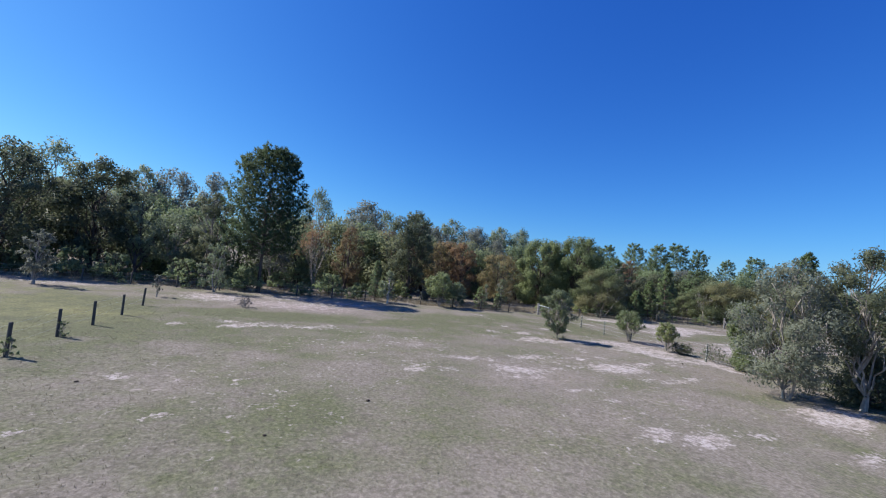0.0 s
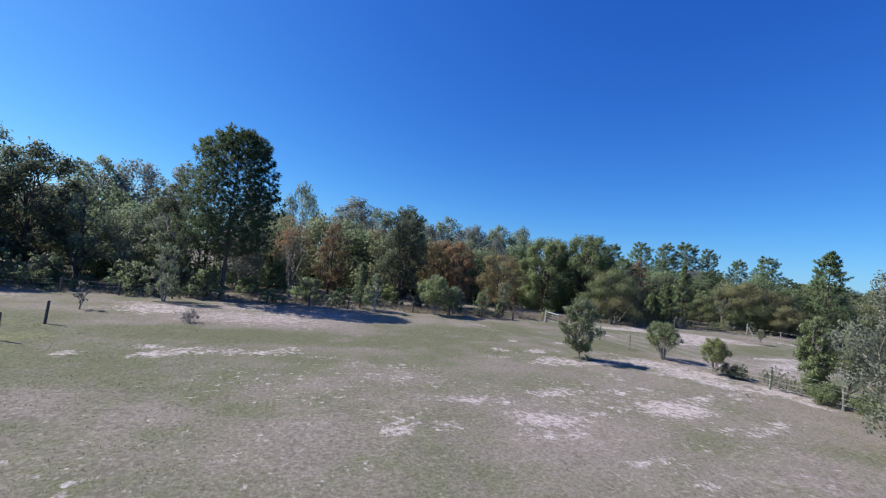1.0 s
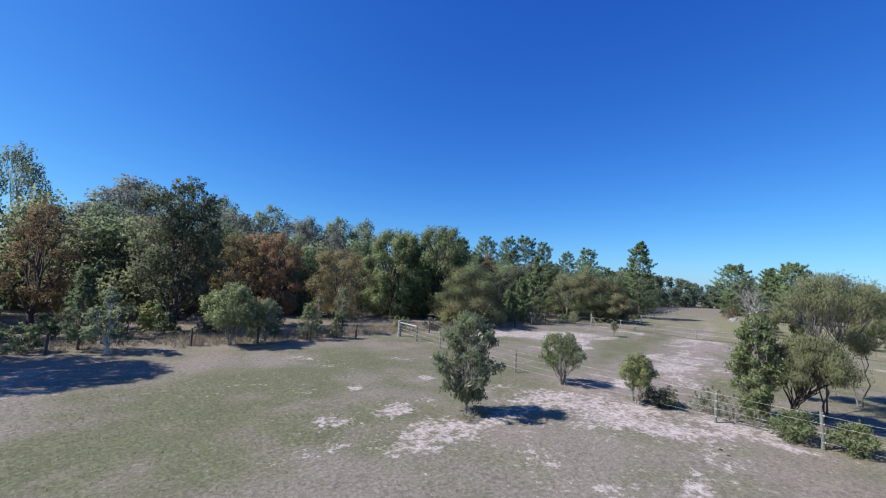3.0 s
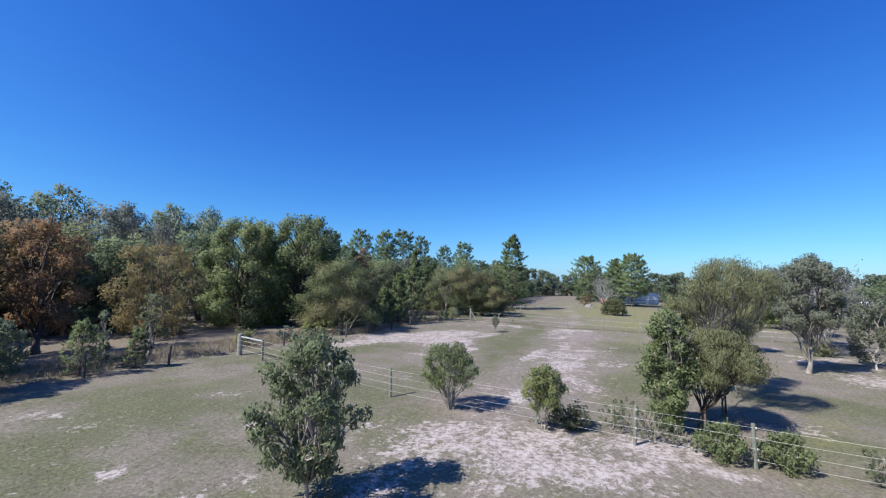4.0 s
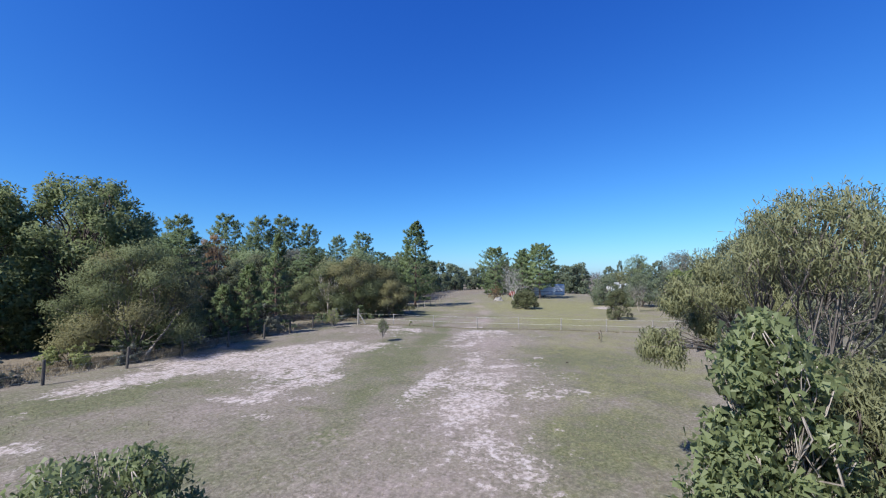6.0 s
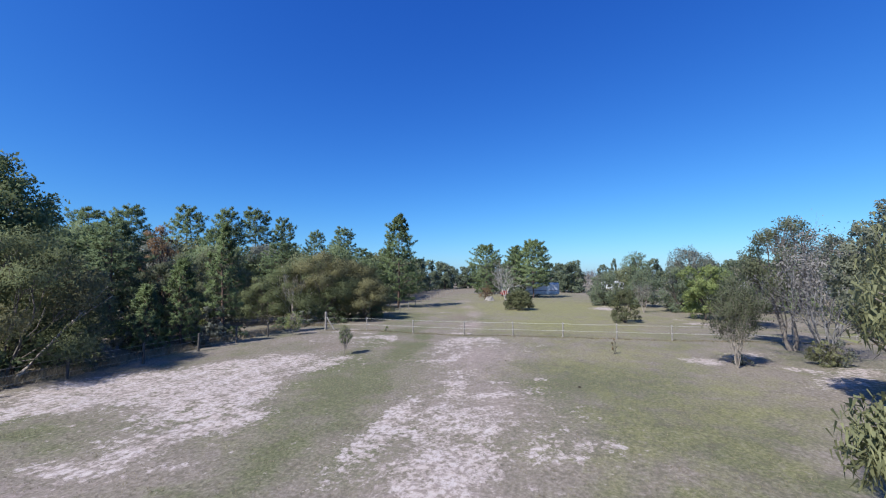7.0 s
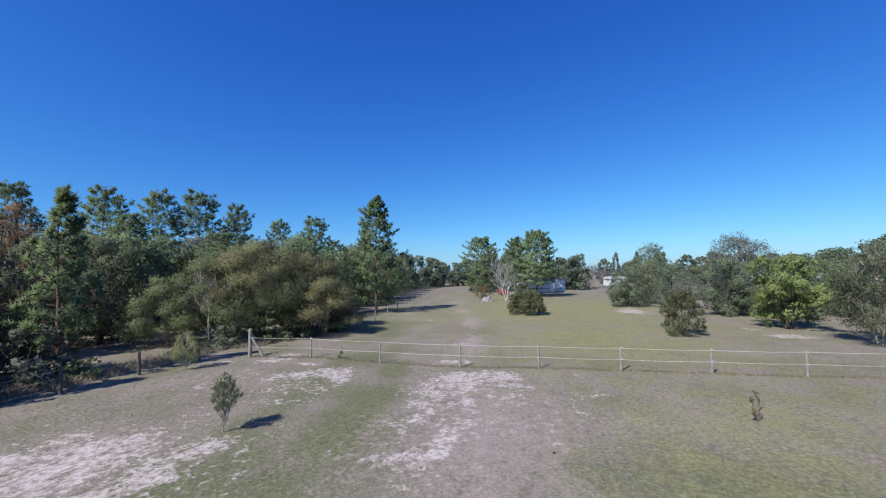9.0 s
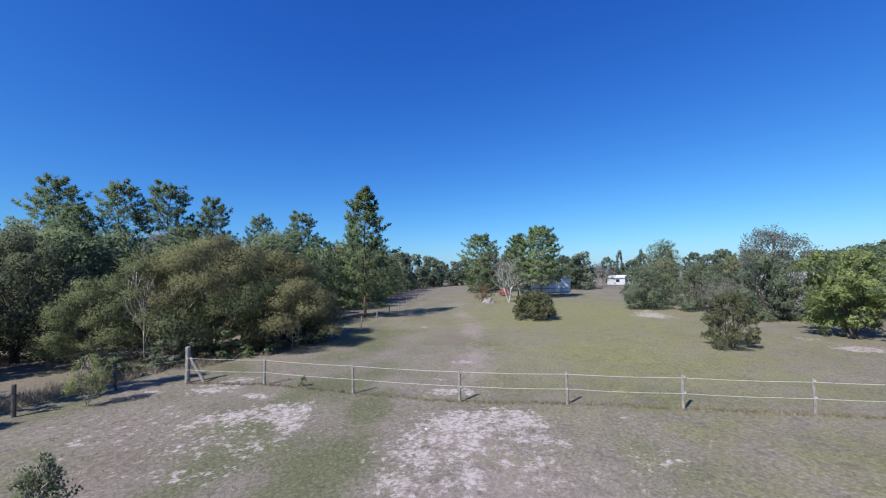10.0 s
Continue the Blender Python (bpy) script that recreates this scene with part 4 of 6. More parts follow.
WATTLE_B = [(39.2, 19.7, 4.8, 0.55, 0.55, 0.5), (41.0, 18.1, 5.1, 0.9, 0.9, 0.75), (42.9, 16.5, 5.0, 1.2, 1.2, 0.95), (38.5, 20.45, 3.6, 0.5, 0.45, 0.4), (41.4, 16.8, 3.8, 0.9, 0.9, 0.8), (39.7, 19.0, 3.9, 0.5, 0.5, 0.5)]
broadleaf("wattle_tree", here(42.0, 16.6), "olive wattle tree with long hanging boughs over grass", 6.0, 4.5, LEAF_HANG, BARK_MID, 16, 36000, 0.15, lobes=[(a - 42.0, b - 16.6, z, *r) for a, b, z, *r in WATTLE_B], pieces=7, stems=2, droop=1.1, slim=0.16, stem_r=0.05, clump=0.38, corners=3, shell=0.5, twigs=12, even=-1.0)
broadleaf("paperbark_tree", here(26.2, 13.3), "grey-green paperbark tree with pale twisted limbs", 7.7, 5.4, LEAF_PAPER, BARK_GUM, 17, 17000, 0.15, 0.14, 26, 0.19, 2, 0.4, stem_r=0.11, slim=0.45)
broadleaf("gum_tree", here(28.9, 11.2), "tall olive gum tree with a pale trunk behind a paperbark", 8.6, 4.6, LEAF_DUSK, BARK_GUM, 30, 12000, 0.17, 0.34, 22, 0.17, 1, corners=3, clump=0.3, shell=0.5, slim=0.35, stem_r=0.11)
broadleaf("scrub_bush", here(33.2, 12.0), "dark green scrub bush under the paperbark", 3.4, 4.0, LEAF_DUSK, BARK_DARK, 18, 6000, 0.15, 0.05, 16, 0.2, 4, corners=3, clump=0.28, category="bush")
broadleaf("scrub_bush", here(30.2, 11.6), "dark green scrub bush under the paperbark", 2.9, 3.6, LEAF_DUSK, BARK_DARK, 19, 6000, 0.15, 0.05, 16, 0.2, 4, corners=3, clump=0.28, category="bush")
bare_tree("thin_bush", here(60.3, 13.1), "thin grey-twigged bush with sparse olive leaves", 4.7, 2.7, BARK_GUM, 20, 13, leaf=LEAF_DUSK, count=10000, length=0.12, category="bush", thick=0.5, along=0.03, upright=1.0)
bare_tree("dying_tree", here(62.7, 7.4), "leafless grey paperbark with many splayed stems", 8.4, 7.2, BARK_GREY, 21, 10, leaf=TWIG_GREY, count=2600, length=0.2, depth_to=5, along=0.3)
broadleaf("gum_tree", here(67.2, 6.9), "dark tufted gum tree behind a leafless paperbark", 9.4, 6.6, LEAF_DUSK, BARK_MID, 26, 12000, 0.16, 0.48, 18, 0.15, 2, corners=3, clump=0.24, shell=0.5, twigs=7)
broadleaf("drooping_shrub", here(62.0, 7.9), "low drooping olive shrub at a paperbark's foot", 1.5, 1.8, LEAF_HANG, BARK_MID, 27, 2600, 0.14, 0.1, 10, 0.25, 4, droop=1.2, slim=0.2, corners=3, category="bush", stem_r=0.02)
broadleaf("paperbark_tree", here(80.5, 3.6), "dark olive paperbark with a thin crown and dead top twigs", 7.2, 5.4, LEAF_DUSK, BARK_GUM, 28, 11000, 0.15, 0.2, 18, 0.18, 2, corners=3, clump=0.3, shell=0.5, twigs=9, stem_r=0.1)
broadleaf("paperbark_tree", here(51.5, 11.3), "tall grey-barked paperbark with a bare lower trunk", 8.0, 4.8, LEAF_PAPER, BARK_GUM, 22, 18000, 0.15, 0.42, 24, 0.17, 1, 0.5, stem_r=0.12, corners=3, twigs=7)
broadleaf("paperbark_tree", here(56.7, 6.1), "small bushy paperbark with a pale trunk", 5.0, 3.8, LEAF_PAPER, BARK_PALE, 23, 10000, 0.15, 0.15, 18, 0.19, 2, 0.4, stem_r=0.07, corners=3)
broadleaf("paperbark_tree", here(55.0, 1.8), "wide grey-green paperbark tree on bare grey ground", 8.6, 8.6, LEAF_PAPER, BARK_GUM, 25, 24000, 0.16, 0.12, 30, 0.16, 4, 0.4, stem_r=0.08, corners=3, twigs=7)
broadleaf("paperbark_tree", here(50.5, 2.0), "grey-green paperbark tree on bare grey ground", 8.2, 7.5, LEAF_PAPER, BARK_GUM, 24, 16000, 0.17, 0.12, 24, 0.18, 3, 0.4, stem_r=0.08, corners=3, twigs=7)

# ---- edge of the woods ----
broadleaf("gum_tree", here(17.6, 56.8), "dark grey-leaved gum tree with a full crown", 13.2, 7.6, LEAF_DUSK, BARK_DARK, 31, 15000, 0.21, 0.22, 20, 0.2, 2, corners=3, slim=0.6)
broadleaf("gum_tree", here(-8.2, 55.4), "olive gum tree with an upright crown at the wood's edge", 11.0, 5.8, LEAF_DUSK, BARK_GUM, 32, 12000, 0.2, 0.15, 18, 0.2, 1, corners=3, slim=0.6)
bare_tree("dying_tree", here(4.3, 58.5), "half dead tree with rusty leaves and bare grey limbs", 9.6, 5.5, BARK_GUM, 33, 4, leaf=LEAF_RUST, count=1500, length=0.28)
broadleaf("browned_tree", here(9.2, 61.3), "dying tree with orange-brown leaves", 9.9, 5.3, LEAF_BROWN, BARK_DARK, 34, 9000, 0.17, 0.2, 16, 0.2, corners=3, slim=0.5)
broadleaf("browned_tree", here(22.8, 59.5), "dying tree with orange-brown leaves", 9.0, 6.0, LEAF_BRONZE, BARK_DARK, 35, 10000, 0.17, 0.2, 16, 0.2, corners=3, slim=0.5)
broadleaf("browned_tree", here(26.6, 58.4), "dying tree with rust-brown leaves", 9.5, 5.2, LEAF_RUST, BARK_DARK, 36, 10000, 0.17, 0.2, 16, 0.2, corners=3, slim=0.5)
broadleaf("wattle_tree", here(35.5, 60.8), "olive-brown wattle tree in the scrub", 8.8, 8.6, LEAF_BRONZE, BARK_DARK, 37, 14000, 0.17, 0.12, 20, 0.19, 3, corners=3, slim=0.5)
broadleaf("fig_tree", here(45.2, 62.6), "large green tree with a dense rounded crown", 12.6, 11.8, LEAF_FIG, BARK_DARK, 38, 36000, 0.25, 0.03, 74, 0.098, 2, squash=0.9, slim=0.55, corners=3, clump=0.36, shell=0.5, cap=0.15, even=-1.2)
broadleaf("fig_tree", here(50.8, 59.2), "large dark green tree with a dense rounded crown", 13.6, 11.8, LEAF_FIG, BARK_DARK, 39, 36000, 0.25, 0.03, 74, 0.098, 2, squash=0.9, slim=0.55, corners=3, clump=0.36, shell=0.5, cap=0.15, even=-1.2)
broadleaf("wattle_bush", here(48.6, 51.0), "wide olive-grey wattle bush behind the fence", 7.8, 8.8, LEAF_MOSS, BARK_MID, 40, 36000, 0.20, lobes=dome_lobes(9.0, 7.8, 22, 1, 0.155), other=LEAF_WATTLE, stems=5, slim=0.26, category="bush", stem_r=0.1, corners=3, even=0.3, split=True, twigs=6, shell=0.45, cap=0.7, clump=0.25)
broadleaf("mango_tree", here(19.4, 48.2), "bushy bright green young tree at the fence line", 4.3, 4.4, LEAF_FRESH, BARK_GUM, 41, 9000, 0.16, lobes=egg_lobes(4.5, 4.3, 1.2, 34, 12, 0.55, 0.4), stems=4, stem_r=0.05, corners=3, slim=0.5, clump=0.3, shell=0.45, even=-1.0)
broadleaf("mango_tree", here(22.0, 48.6), "bushy green young tree at the fence line", 3.4, 3.0, LEAF_GUM, BARK_GUM, 42, 5000, 0.15, 0.2, 12, 0.24, 2, corners=3)
broadleaf("gum_sapling", here(-19.2, 44.1), "grey-leaved sapling on the sandy strip", 4.6, 2.8, LEAF_GREY, BARK_GUM, 43, 2200, 0.2, 0.2, 9, 0.26, 1)
broadleaf("gum_sapling", here(-9.7, 41.2), "tiny gum sapling on the sandy strip", 1.9, 1.0, LEAF_GREY, BARK_GUM, 44, 500, 0.14, 0.35, 6, 0.3, 1)
broadleaf("gum_sapling", here(-6.2, 47.4), "slender gum sapling near the fence", 5.2, 3.4, LEAF_GUM, BARK_GUM, 45, 2400, 0.2, 0.12, 10, 0.26, 2)
broadleaf("gum_sapling", here(12.6, 48.6), "slender pale-stemmed gum sapling", 4.0, 2.2, LEAF_GUM, BARK_PALE, 46, 1800, 0.2, 0.2, 8, 0.28, 1)
broadleaf("gum_sapling", here(26.8, 49.6), "slender sapling behind the fence", 3.4, 1.4, LEAF_GUM, BARK_GUM, 47, 1200, 0.18, 0.15, 8, 0.28, 1)
broadleaf("gum_sapling", here(30.0, 51.0), "grey-leaved sapling behind the fence", 4.4, 2.2, LEAF_SILVER, BARK_GUM, 48, 1500, 0.18, 0.35, 8, 0.28, 1)
broadleaf("low_shrub", here(-2.6, 37.2), "low dead-looking twiggy shrub on grass", 0.8, 1.6, TWIG_GREY, BARK_GUM, 49, 700, 0.13, 0.1, 6, 0.3, 4, slim=0.2, category="bush")
pine("hoop_pine", here(-2.3, 51.4), "tall dark pine with a domed crown and bare lower trunk", 17.7, 9.9, NEEDLE_DARK, 50, 0.24, 22, 13, 14, 0.31, dense=14, round_top=1.0, peak=0.36, bark=BARK_DARK, lift=0.38)
broadleaf("shade_tree", here(-27.6, 55.5), "big dark green shade tree at the wood's edge", 13.4, 11.0, LEAF_DUSK, BARK_DARK, 51, 14000, 0.34, 0.12, 22, 0.18, 1, corners=3, clump=0.25, shell=0.4)
broadleaf("shade_tree", here(-21.0, 59.3), "big dark green shade tree at the wood's edge", 13.7, 10.2, LEAF_DUSK, BARK_DARK, 52, 14000, 0.34, 0.14, 22, 0.18, 1, corners=3, clump=0.25, shell=0.4)
broadleaf("gum_tree", here(-16.0, 57.7), "thin leaning gum tree with a narrow crown", 10.4, 4.2, LEAF_GUM, BARK_DARK, 53, 2600, 0.26, 0.3, 11, 0.24, 1)
broadleaf("wattle_bush", here(74.2, 51.6), "green wattle bush with bare limbs showing", 6.9, 7.4, LEAF_MOSS, BARK_PALE, 54, 24000, 0.17, lobes=dome_lobes(7.6, 6.9, 20, 7, 0.15), stems=5, slim=0.26, category="bush", stem_r=0.06, corners=3, cap=0.7, even=0.3, clump=0.22, shell=0.38, split=True, twigs=6)
broadleaf("wattle_bush", here(72.4, 54.0), "green-grey wattle bush beside dark scrub", 5.4, 5.6, LEAF_MOSS, BARK_MID, 99, 15000, 0.17, lobes=dome_lobes(5.8, 5.4, 15, 8, 0.16), stems=4, slim=0.26, category="bush", stem_r=0.06, corners=3, cap=0.7, even=0.3, clump=0.22, shell=0.38, split=True, twigs=6)
bare_tree("dead_sapling", here(72.3, 50.2), "dead grey sapling with bare twigs", 5.6, 2.2, BARK_GUM, 97, 2, thick=1.0)
broadleaf("wattle_tree", here(77.0, 49.8), "broad brown-olive wattle tree behind the corner post", 8.3, 9.8, LEAF_WATTLE, BARK_MID, 55, 46000, 0.20, lobes=dome_lobes(10.0, 8.5, 22, 2, 0.145), other=LEAF_MOSS, stems=6, slim=0.24, stem_r=0.11, corners=3, even=0.5, split=True, twigs=6, shell=0.35, cap=0.85, clump=0.2)
broadleaf("wattle_tree", here(82.2, 47.8), "broad brown-olive wattle tree shading the grass", 7.3, 7.6, LEAF_WATTLE, BARK_MID, 56, 32000, 0.20, lobes=dome_lobes(8.4, 7.4, 18, 3, 0.155), other=LEAF_MOSS, stems=5, slim=0.24, stem_r=0.1, corners=3, even=0.5, split=True, twigs=6, shell=0.35, cap=0.85, clump=0.2)

broadleaf("wattle_bush", here(79.0, 44.6), "low dark olive wattle bush shading the grass", 5.2, 5.8, LEAF_WATTLE, BARK_MID, 57, 19000, 0.19, lobes=dome_lobes(6.4, 5.2, 14, 4, 0.17), stems=5, cap=0.85, clump=0.2, slim=0.24, category="bush", stem_r=0.07, corners=3, even=0.5, split=True, twigs=6, shell=0.35)
broadleaf("scrub_tree", here(72.0, 60.0), "dark fine-leaved scrub tree behind the wattles", 8.6, 8.0, LEAF_DUSK, BARK_DARK, 98, 20000, 0.17, 0.06, 20, 0.2, 3, corners=3, slim=0.6)
for x, y, h in ((25.4, 48.6, 2.6), (28.1, 48.5, 1.8)):
    pine("young_pine", here(x, y), "bright green pine seedling behind the fence", h, h * 0.6, NEEDLE_PALE, int(x), 0.08, 8, 6, 4, 0.16, dense=14, group="pine seedlings")
pine("tall_pine", here(62.8, 50.5), "slender green pine with rising boughs behind the fence", 9.5, 3.9, NEEDLE_PALE, 96, 0.2, 13, 5, 5, 0.3, dense=24)
bare_tree("dead_sapling", here(81.0, 64.8), "dead grey sapling with bare twigs", 6.6, 4.5, BARK_GUM, 95, 3, depth_to=5)
broadleaf("rust_tree", here(69.2, 64.7), "dead tree with rust-red leaves among green ones", 10.9, 5.2, LEAF_RUST, BARK_DARK, 58, 7000, 0.17, 0.2, 15, 0.2, corners=3)
pine("young_pine", here(58.0, 49.7), "bright green young pine behind the fence", 6.2, 3.2, NEEDLE_PALE, 59, 0.08, 12, 6, 5, 0.25, dense=24)
pine("young_pine", here(56.0, 50.6), "bright green young pine behind the fence", 4.2, 2.8, NEEDLE_PALE, 60, 0.06, 10, 7, 5, 0.25, dense=20)
broadleaf("wattle_bush", here(52.8, 53.6), "olive wattle bush in the wood", 6.6, 6.0, LEAF_OLIVE, BARK_DARK, 61, 10000, 0.15, 0.08, 16, 0.2, 3, corners=3, category="bush")
broadleaf("scrub_tree", here(60.4, 54.2), "dark scrub tree behind the fence", 6.6, 5.4, LEAF_DUSK, BARK_DARK, 62, 12000, 0.16, 0.08, 18, 0.2, 3, corners=3, slim=0.6)
broadleaf("scrub_tree", here(66.5, 59.0), "dark scrub tree behind the fence", 7.6, 6.4, LEAF_DUSK, BARK_DARK, 63, 12000, 0.16, 0.08, 18, 0.2, 3, corners=3, slim=0.6)
pine("tall_pine", here(98.8, 47.8), "tall green pine with long rising boughs", 15.6, 10.5, NEEDLE_PALE, 64, 0.08, 20, 7, 14, 0.36, dense=13, round_top=0.2)
broadleaf("gum_sapling", here(58.6, 36.8), "small staked gum sapling on sand", 1.9, 1.05, LEAF_SILVER, BARK_GUM, 65, 1500, 0.085, lobes=umbrella_lobes(1.1, 1.95, 0.75, 22, 23, 0.17), stems=1, droop=0.6, slim=0.5, stem_r=0.016, clump=0.34, shell=0.5, even=-2.0)
broadleaf("gum_sapling", here(66.0, 45.8), "small green sapling at the fence", 2.2, 1.5, LEAF_LIGHT, BARK_GUM, 66, 2200, 0.085, 0.3, 14, 0.2, 2, stem_r=0.016, clump=0.3)
broadleaf("weed_tuft", here(70.2, 38.5), "bright yellow-green weed at the foot of the fence", 0.5, 0.5, LEAF_YELLOW, BARK_GUM, 68, 200, 0.1, 0.1, 5, 0.3, 4, stem_r=0.01, category="plant")
broadleaf("weed_stalk", here(62.9, 19.2), "tall dry weed standing in the grass", 1.05, 0.4, LEAF_BROWN, BARK_DARK, 67, 130, 0.09, 0.2, 5, 0.3, 2, stem_r=0.012, category="plant")

broadleaf("mango_tree", here(-4.6, 53.0), "small bright green bush at a pine's foot", 1.9, 2.0, LEAF_FRESH, BARK_GUM, 69, 1500, 0.17, lobes=egg_lobes(2.0, 1.9, 0.2, 12, 14, 0.36), stems=3, corners=3, clump=0.3, category="bush")
pine("young_pine", here(11.4, 50.4), "dark green young pine before the scrub", 4.6, 1.9, NEEDLE, 70, 0.08, 11, 5, 5, 0.22, dense=16)
for x, y in ((-9.15, 23.75), (-9.2, 20.0)):
    broadleaf("weed_tuft", here(x, y), "green weeds grown up round a post's foot", 0.75, 0.55, LEAF_FRESH, BARK_GUM, int(y), 260, 0.1, 0.1, 6, 0.3, 4, stem_r=0.01, category="plant", corners=3)

leaner = thing("dead_tree", here(48.2, 49.6), "leaning dead grey trunk with forked bare ends", "dead tree")
rng = np.random.default_rng(44)
paths = [limb(rng, (0, 0, -0.1), (3.4, 0.2, 3.3), 0.10, 0.05, 6, 0, 0.012), limb(rng, (3.4, 0.2, 3.3), (4.7, 0.3, 4.7), 0.05, 0.02, 4, 0, 0.03), limb(rng, (2.6, 0.15, 2.5), (4.6, -0.2, 4.1), 0.05, 0.02, 4, 0, 0.03), limb(rng, (3.0, 0.2, 2.9), (3.9, 0.5, 4.5), 0.035, 0.012, 4, 0, 0.03)]
part_mesh("trunk", mesh_of("trunk", *tubes(paths, 6), BARK_GUM, True), leaner)

# ---- across the far fence ----
broadleaf("round_bush", here(98.6, 27.5), "dark rounded bush on open grass", 3.3, 5.4, LEAF_SHADE, BARK_DARK, 71, 13000, 0.17, lobes=dome_lobes(5.4, 3.3, 20, 5, 0.15), stems=5, slim=0.45, category="bush", stem_r=0.05, corners=3)
broadleaf("upright_bush", here(83.3, 14.8), "upright fine-leaved dark olive bush on grass", 3.9, 3.5, LEAF_SHADE, BARK_DARK, 72, 13000, 0.16, lobes=dome_lobes(3.5, 3.9, 24, 6, 0.15), stems=5, slim=0.17, category="bush", stem_r=0.05, corners=3)
bare_tree("bare_tree", here(124.0, 31.8), "leafless tree with pale grey branches", 8.4, 8.4, BARK_PALE, 73, 4, leaf=TWIG_GREY, count=900, length=0.22, thick=1.9, depth_to=6, upright=0.3)
pine("dense_pine", here(158, 40.7), "dense green pine on the far lawn", 15.4, 13.4, NEEDLE_PALE, 74, 0.04, 16, 9, 11, 0.48, dense=14, round_top=0.7)
pine("dense_pine", here(138, 30.6), "green pine beside the caravan", 12.9, 7.6, NEEDLE, 75, 0.12, 15, 8, 11, 0.44, dense=13, round_top=0.5)
pine("dense_pine", here(136, 26.0), "dense green pine shading the caravan", 14.5, 10.4, NEEDLE_PALE, 76, 0.2, 15, 9, 11, 0.48, dense=14, round_top=0.7)
bare_tree("bare_tree", here(187, 8.4), "grey leafless tree with dense fine twigs", 7.0, 8.5, BARK_GUM, 85, 5, leaf=TWIG_GREY, count=1500, length=0.4, depth_to=4)
bare_tree("bare_tree", here(196, 5.0), "grey leafless tree with dense fine twigs", 7.6, 9.0, BARK_GUM, 86, 5, leaf=TWIG_GREY, count=1500, length=0.4, depth_to=4)
broadleaf("mango_tree", here(88.4, 4.7), "yellow-green tree with a dense low crown", 6.6, 7.0, LEAF_YELLOW, BARK_DARK, 77, 22000, 0.18, 0.2, 18, 0.2, 3, slim=0.5, corners=3, cap=0.3, pieces=5)
broadleaf("gum_tree", here(104.2, 1.3), "grey-green gum tree with a wide open crown", 10.0, 9.8, LEAF_GREY, BARK_GUM, 78, 17000, 0.19, 0.15, 20, 0.19, 1, corners=3)
broadleaf("mango_tree", here(99.6, 4.2), "dense green tree beside the gum", 6.6, 6.4, LEAF_GUM, BARK_DARK, 79, 12000, 0.2, 0.05, 15, 0.22, 3, corners=3)
broadleaf("shade_tree", here(146, 0.4), "rounded dark green tree behind the others", 11.8, 9.6, LEAF_DARK, BARK_DARK, 80, 12000, 0.22, 0.1, 16, 0.22, 2, corners=3)
broadleaf("mango_tree", here(111.6, 12.8), "low dense green tree at the lawn's edge", 6.1, 7.0, LEAF_GUM, BARK_DARK, 81, 11000, 0.2, 0.03, 14, 0.24, 3, corners=3)
broadleaf("mango_tree", here(109.0, 7.0), "green tree in the far group", 6.4, 6.4, LEAF_GUM, BARK_DARK, 82, 11000, 0.2, 0.05, 14, 0.24, 3, corners=3)
bare_tree("thin_bush", here(97.6, 9.6), "thin grey leafless bush", 4.6, 3.6, BARK_GUM, 83, 5, leaf=LEAF_GREY, count=700, length=0.16, category="bush")
broadleaf("orange_shrub", here(122.5, 36.0), "orange-brown shrub over an old stump", 3.2, 3.6, LEAF_BROWN, BARK_DARK, 84, 1200, 0.22, 0.15, 8, 0.3, 3, category="bush")

# ---- woods: a few kinds, many trees ----
kinds = {}


def stand(key, x, y, h, w):
    """A copy of a kind, at its own size and turn."""
    proto, ph, pw = kinds[key]
    return copy_thing(proto, here(x, y, rnd.uniform(0, 360), w / pw, h / ph))


rnd = random.Random(5)
G = "woodland trees"
kinds["gum_a"] = (broadleaf("gum_tree", here(-29.7, 68.9), "tall gum tree with an open clumped crown", 16.5, 11, LEAF_GUM, BARK_GUM, 101, 5400, 0.36, 0.35, 19, 0.2, 1, slim=0.6, corners=3, group=G, clump=0.28, shell=0.45, twigs=2), 16.5, 11)
kinds["gum_b"] = (broadleaf("gum_tree", here(-23.5, 81.7), "tall gum tree with an open clumped crown", 17, 7.5, LEAF_GUM, BARK_PALE, 102, 4300, 0.36, 0.4, 19, 0.2, 1, slim=0.6, corners=3, group=G, clump=0.28, shell=0.45, twigs=2), 17, 7.5)
kinds["gum_c"] = (broadleaf("gum_tree", here(-19.2, 82.8), "tall gum tree with grey-green leaves", 17.4, 10, LEAF_GREY, BARK_GUM, 103, 5000, 0.36, 0.3, 19, 0.2, 2, slim=0.6, corners=3, group=G, clump=0.28, shell=0.45, twigs=2), 17.4, 10)
kinds["scrub"] = (broadleaf("scrub_tree", here(-2.0, 66), "dark green tree in the wood", 9, 7, LEAF_DARK, BARK_DARK, 104, 4000, 0.31, 0.08, 19, 0.25, 3, slim=0.6, corners=3, group=G, clump=0.28, shell=0.45, twigs=2), 9, 7)
kinds["olive"] = (broadleaf("wattle_tree", here(12, 70), "olive wattle tree in the wood", 9, 7.5, LEAF_OLIVE, BARK_DARK, 105, 4000, 0.31, 0.08, 19, 0.25, 3, slim=0.6, corners=3, group=G, clump=0.28, shell=0.45, twigs=2), 9, 7.5)
kinds["brown"] = (broadleaf("browned_tree", here(20, 68), "browned tree in the wood", 9.5, 6, LEAF_BROWN, BARK_DARK, 106, 4400, 0.30, 0.15, 19, 0.25, 2, slim=0.6, corners=3, group=G, clump=0.28, shell=0.45, twigs=2), 9.5, 6)
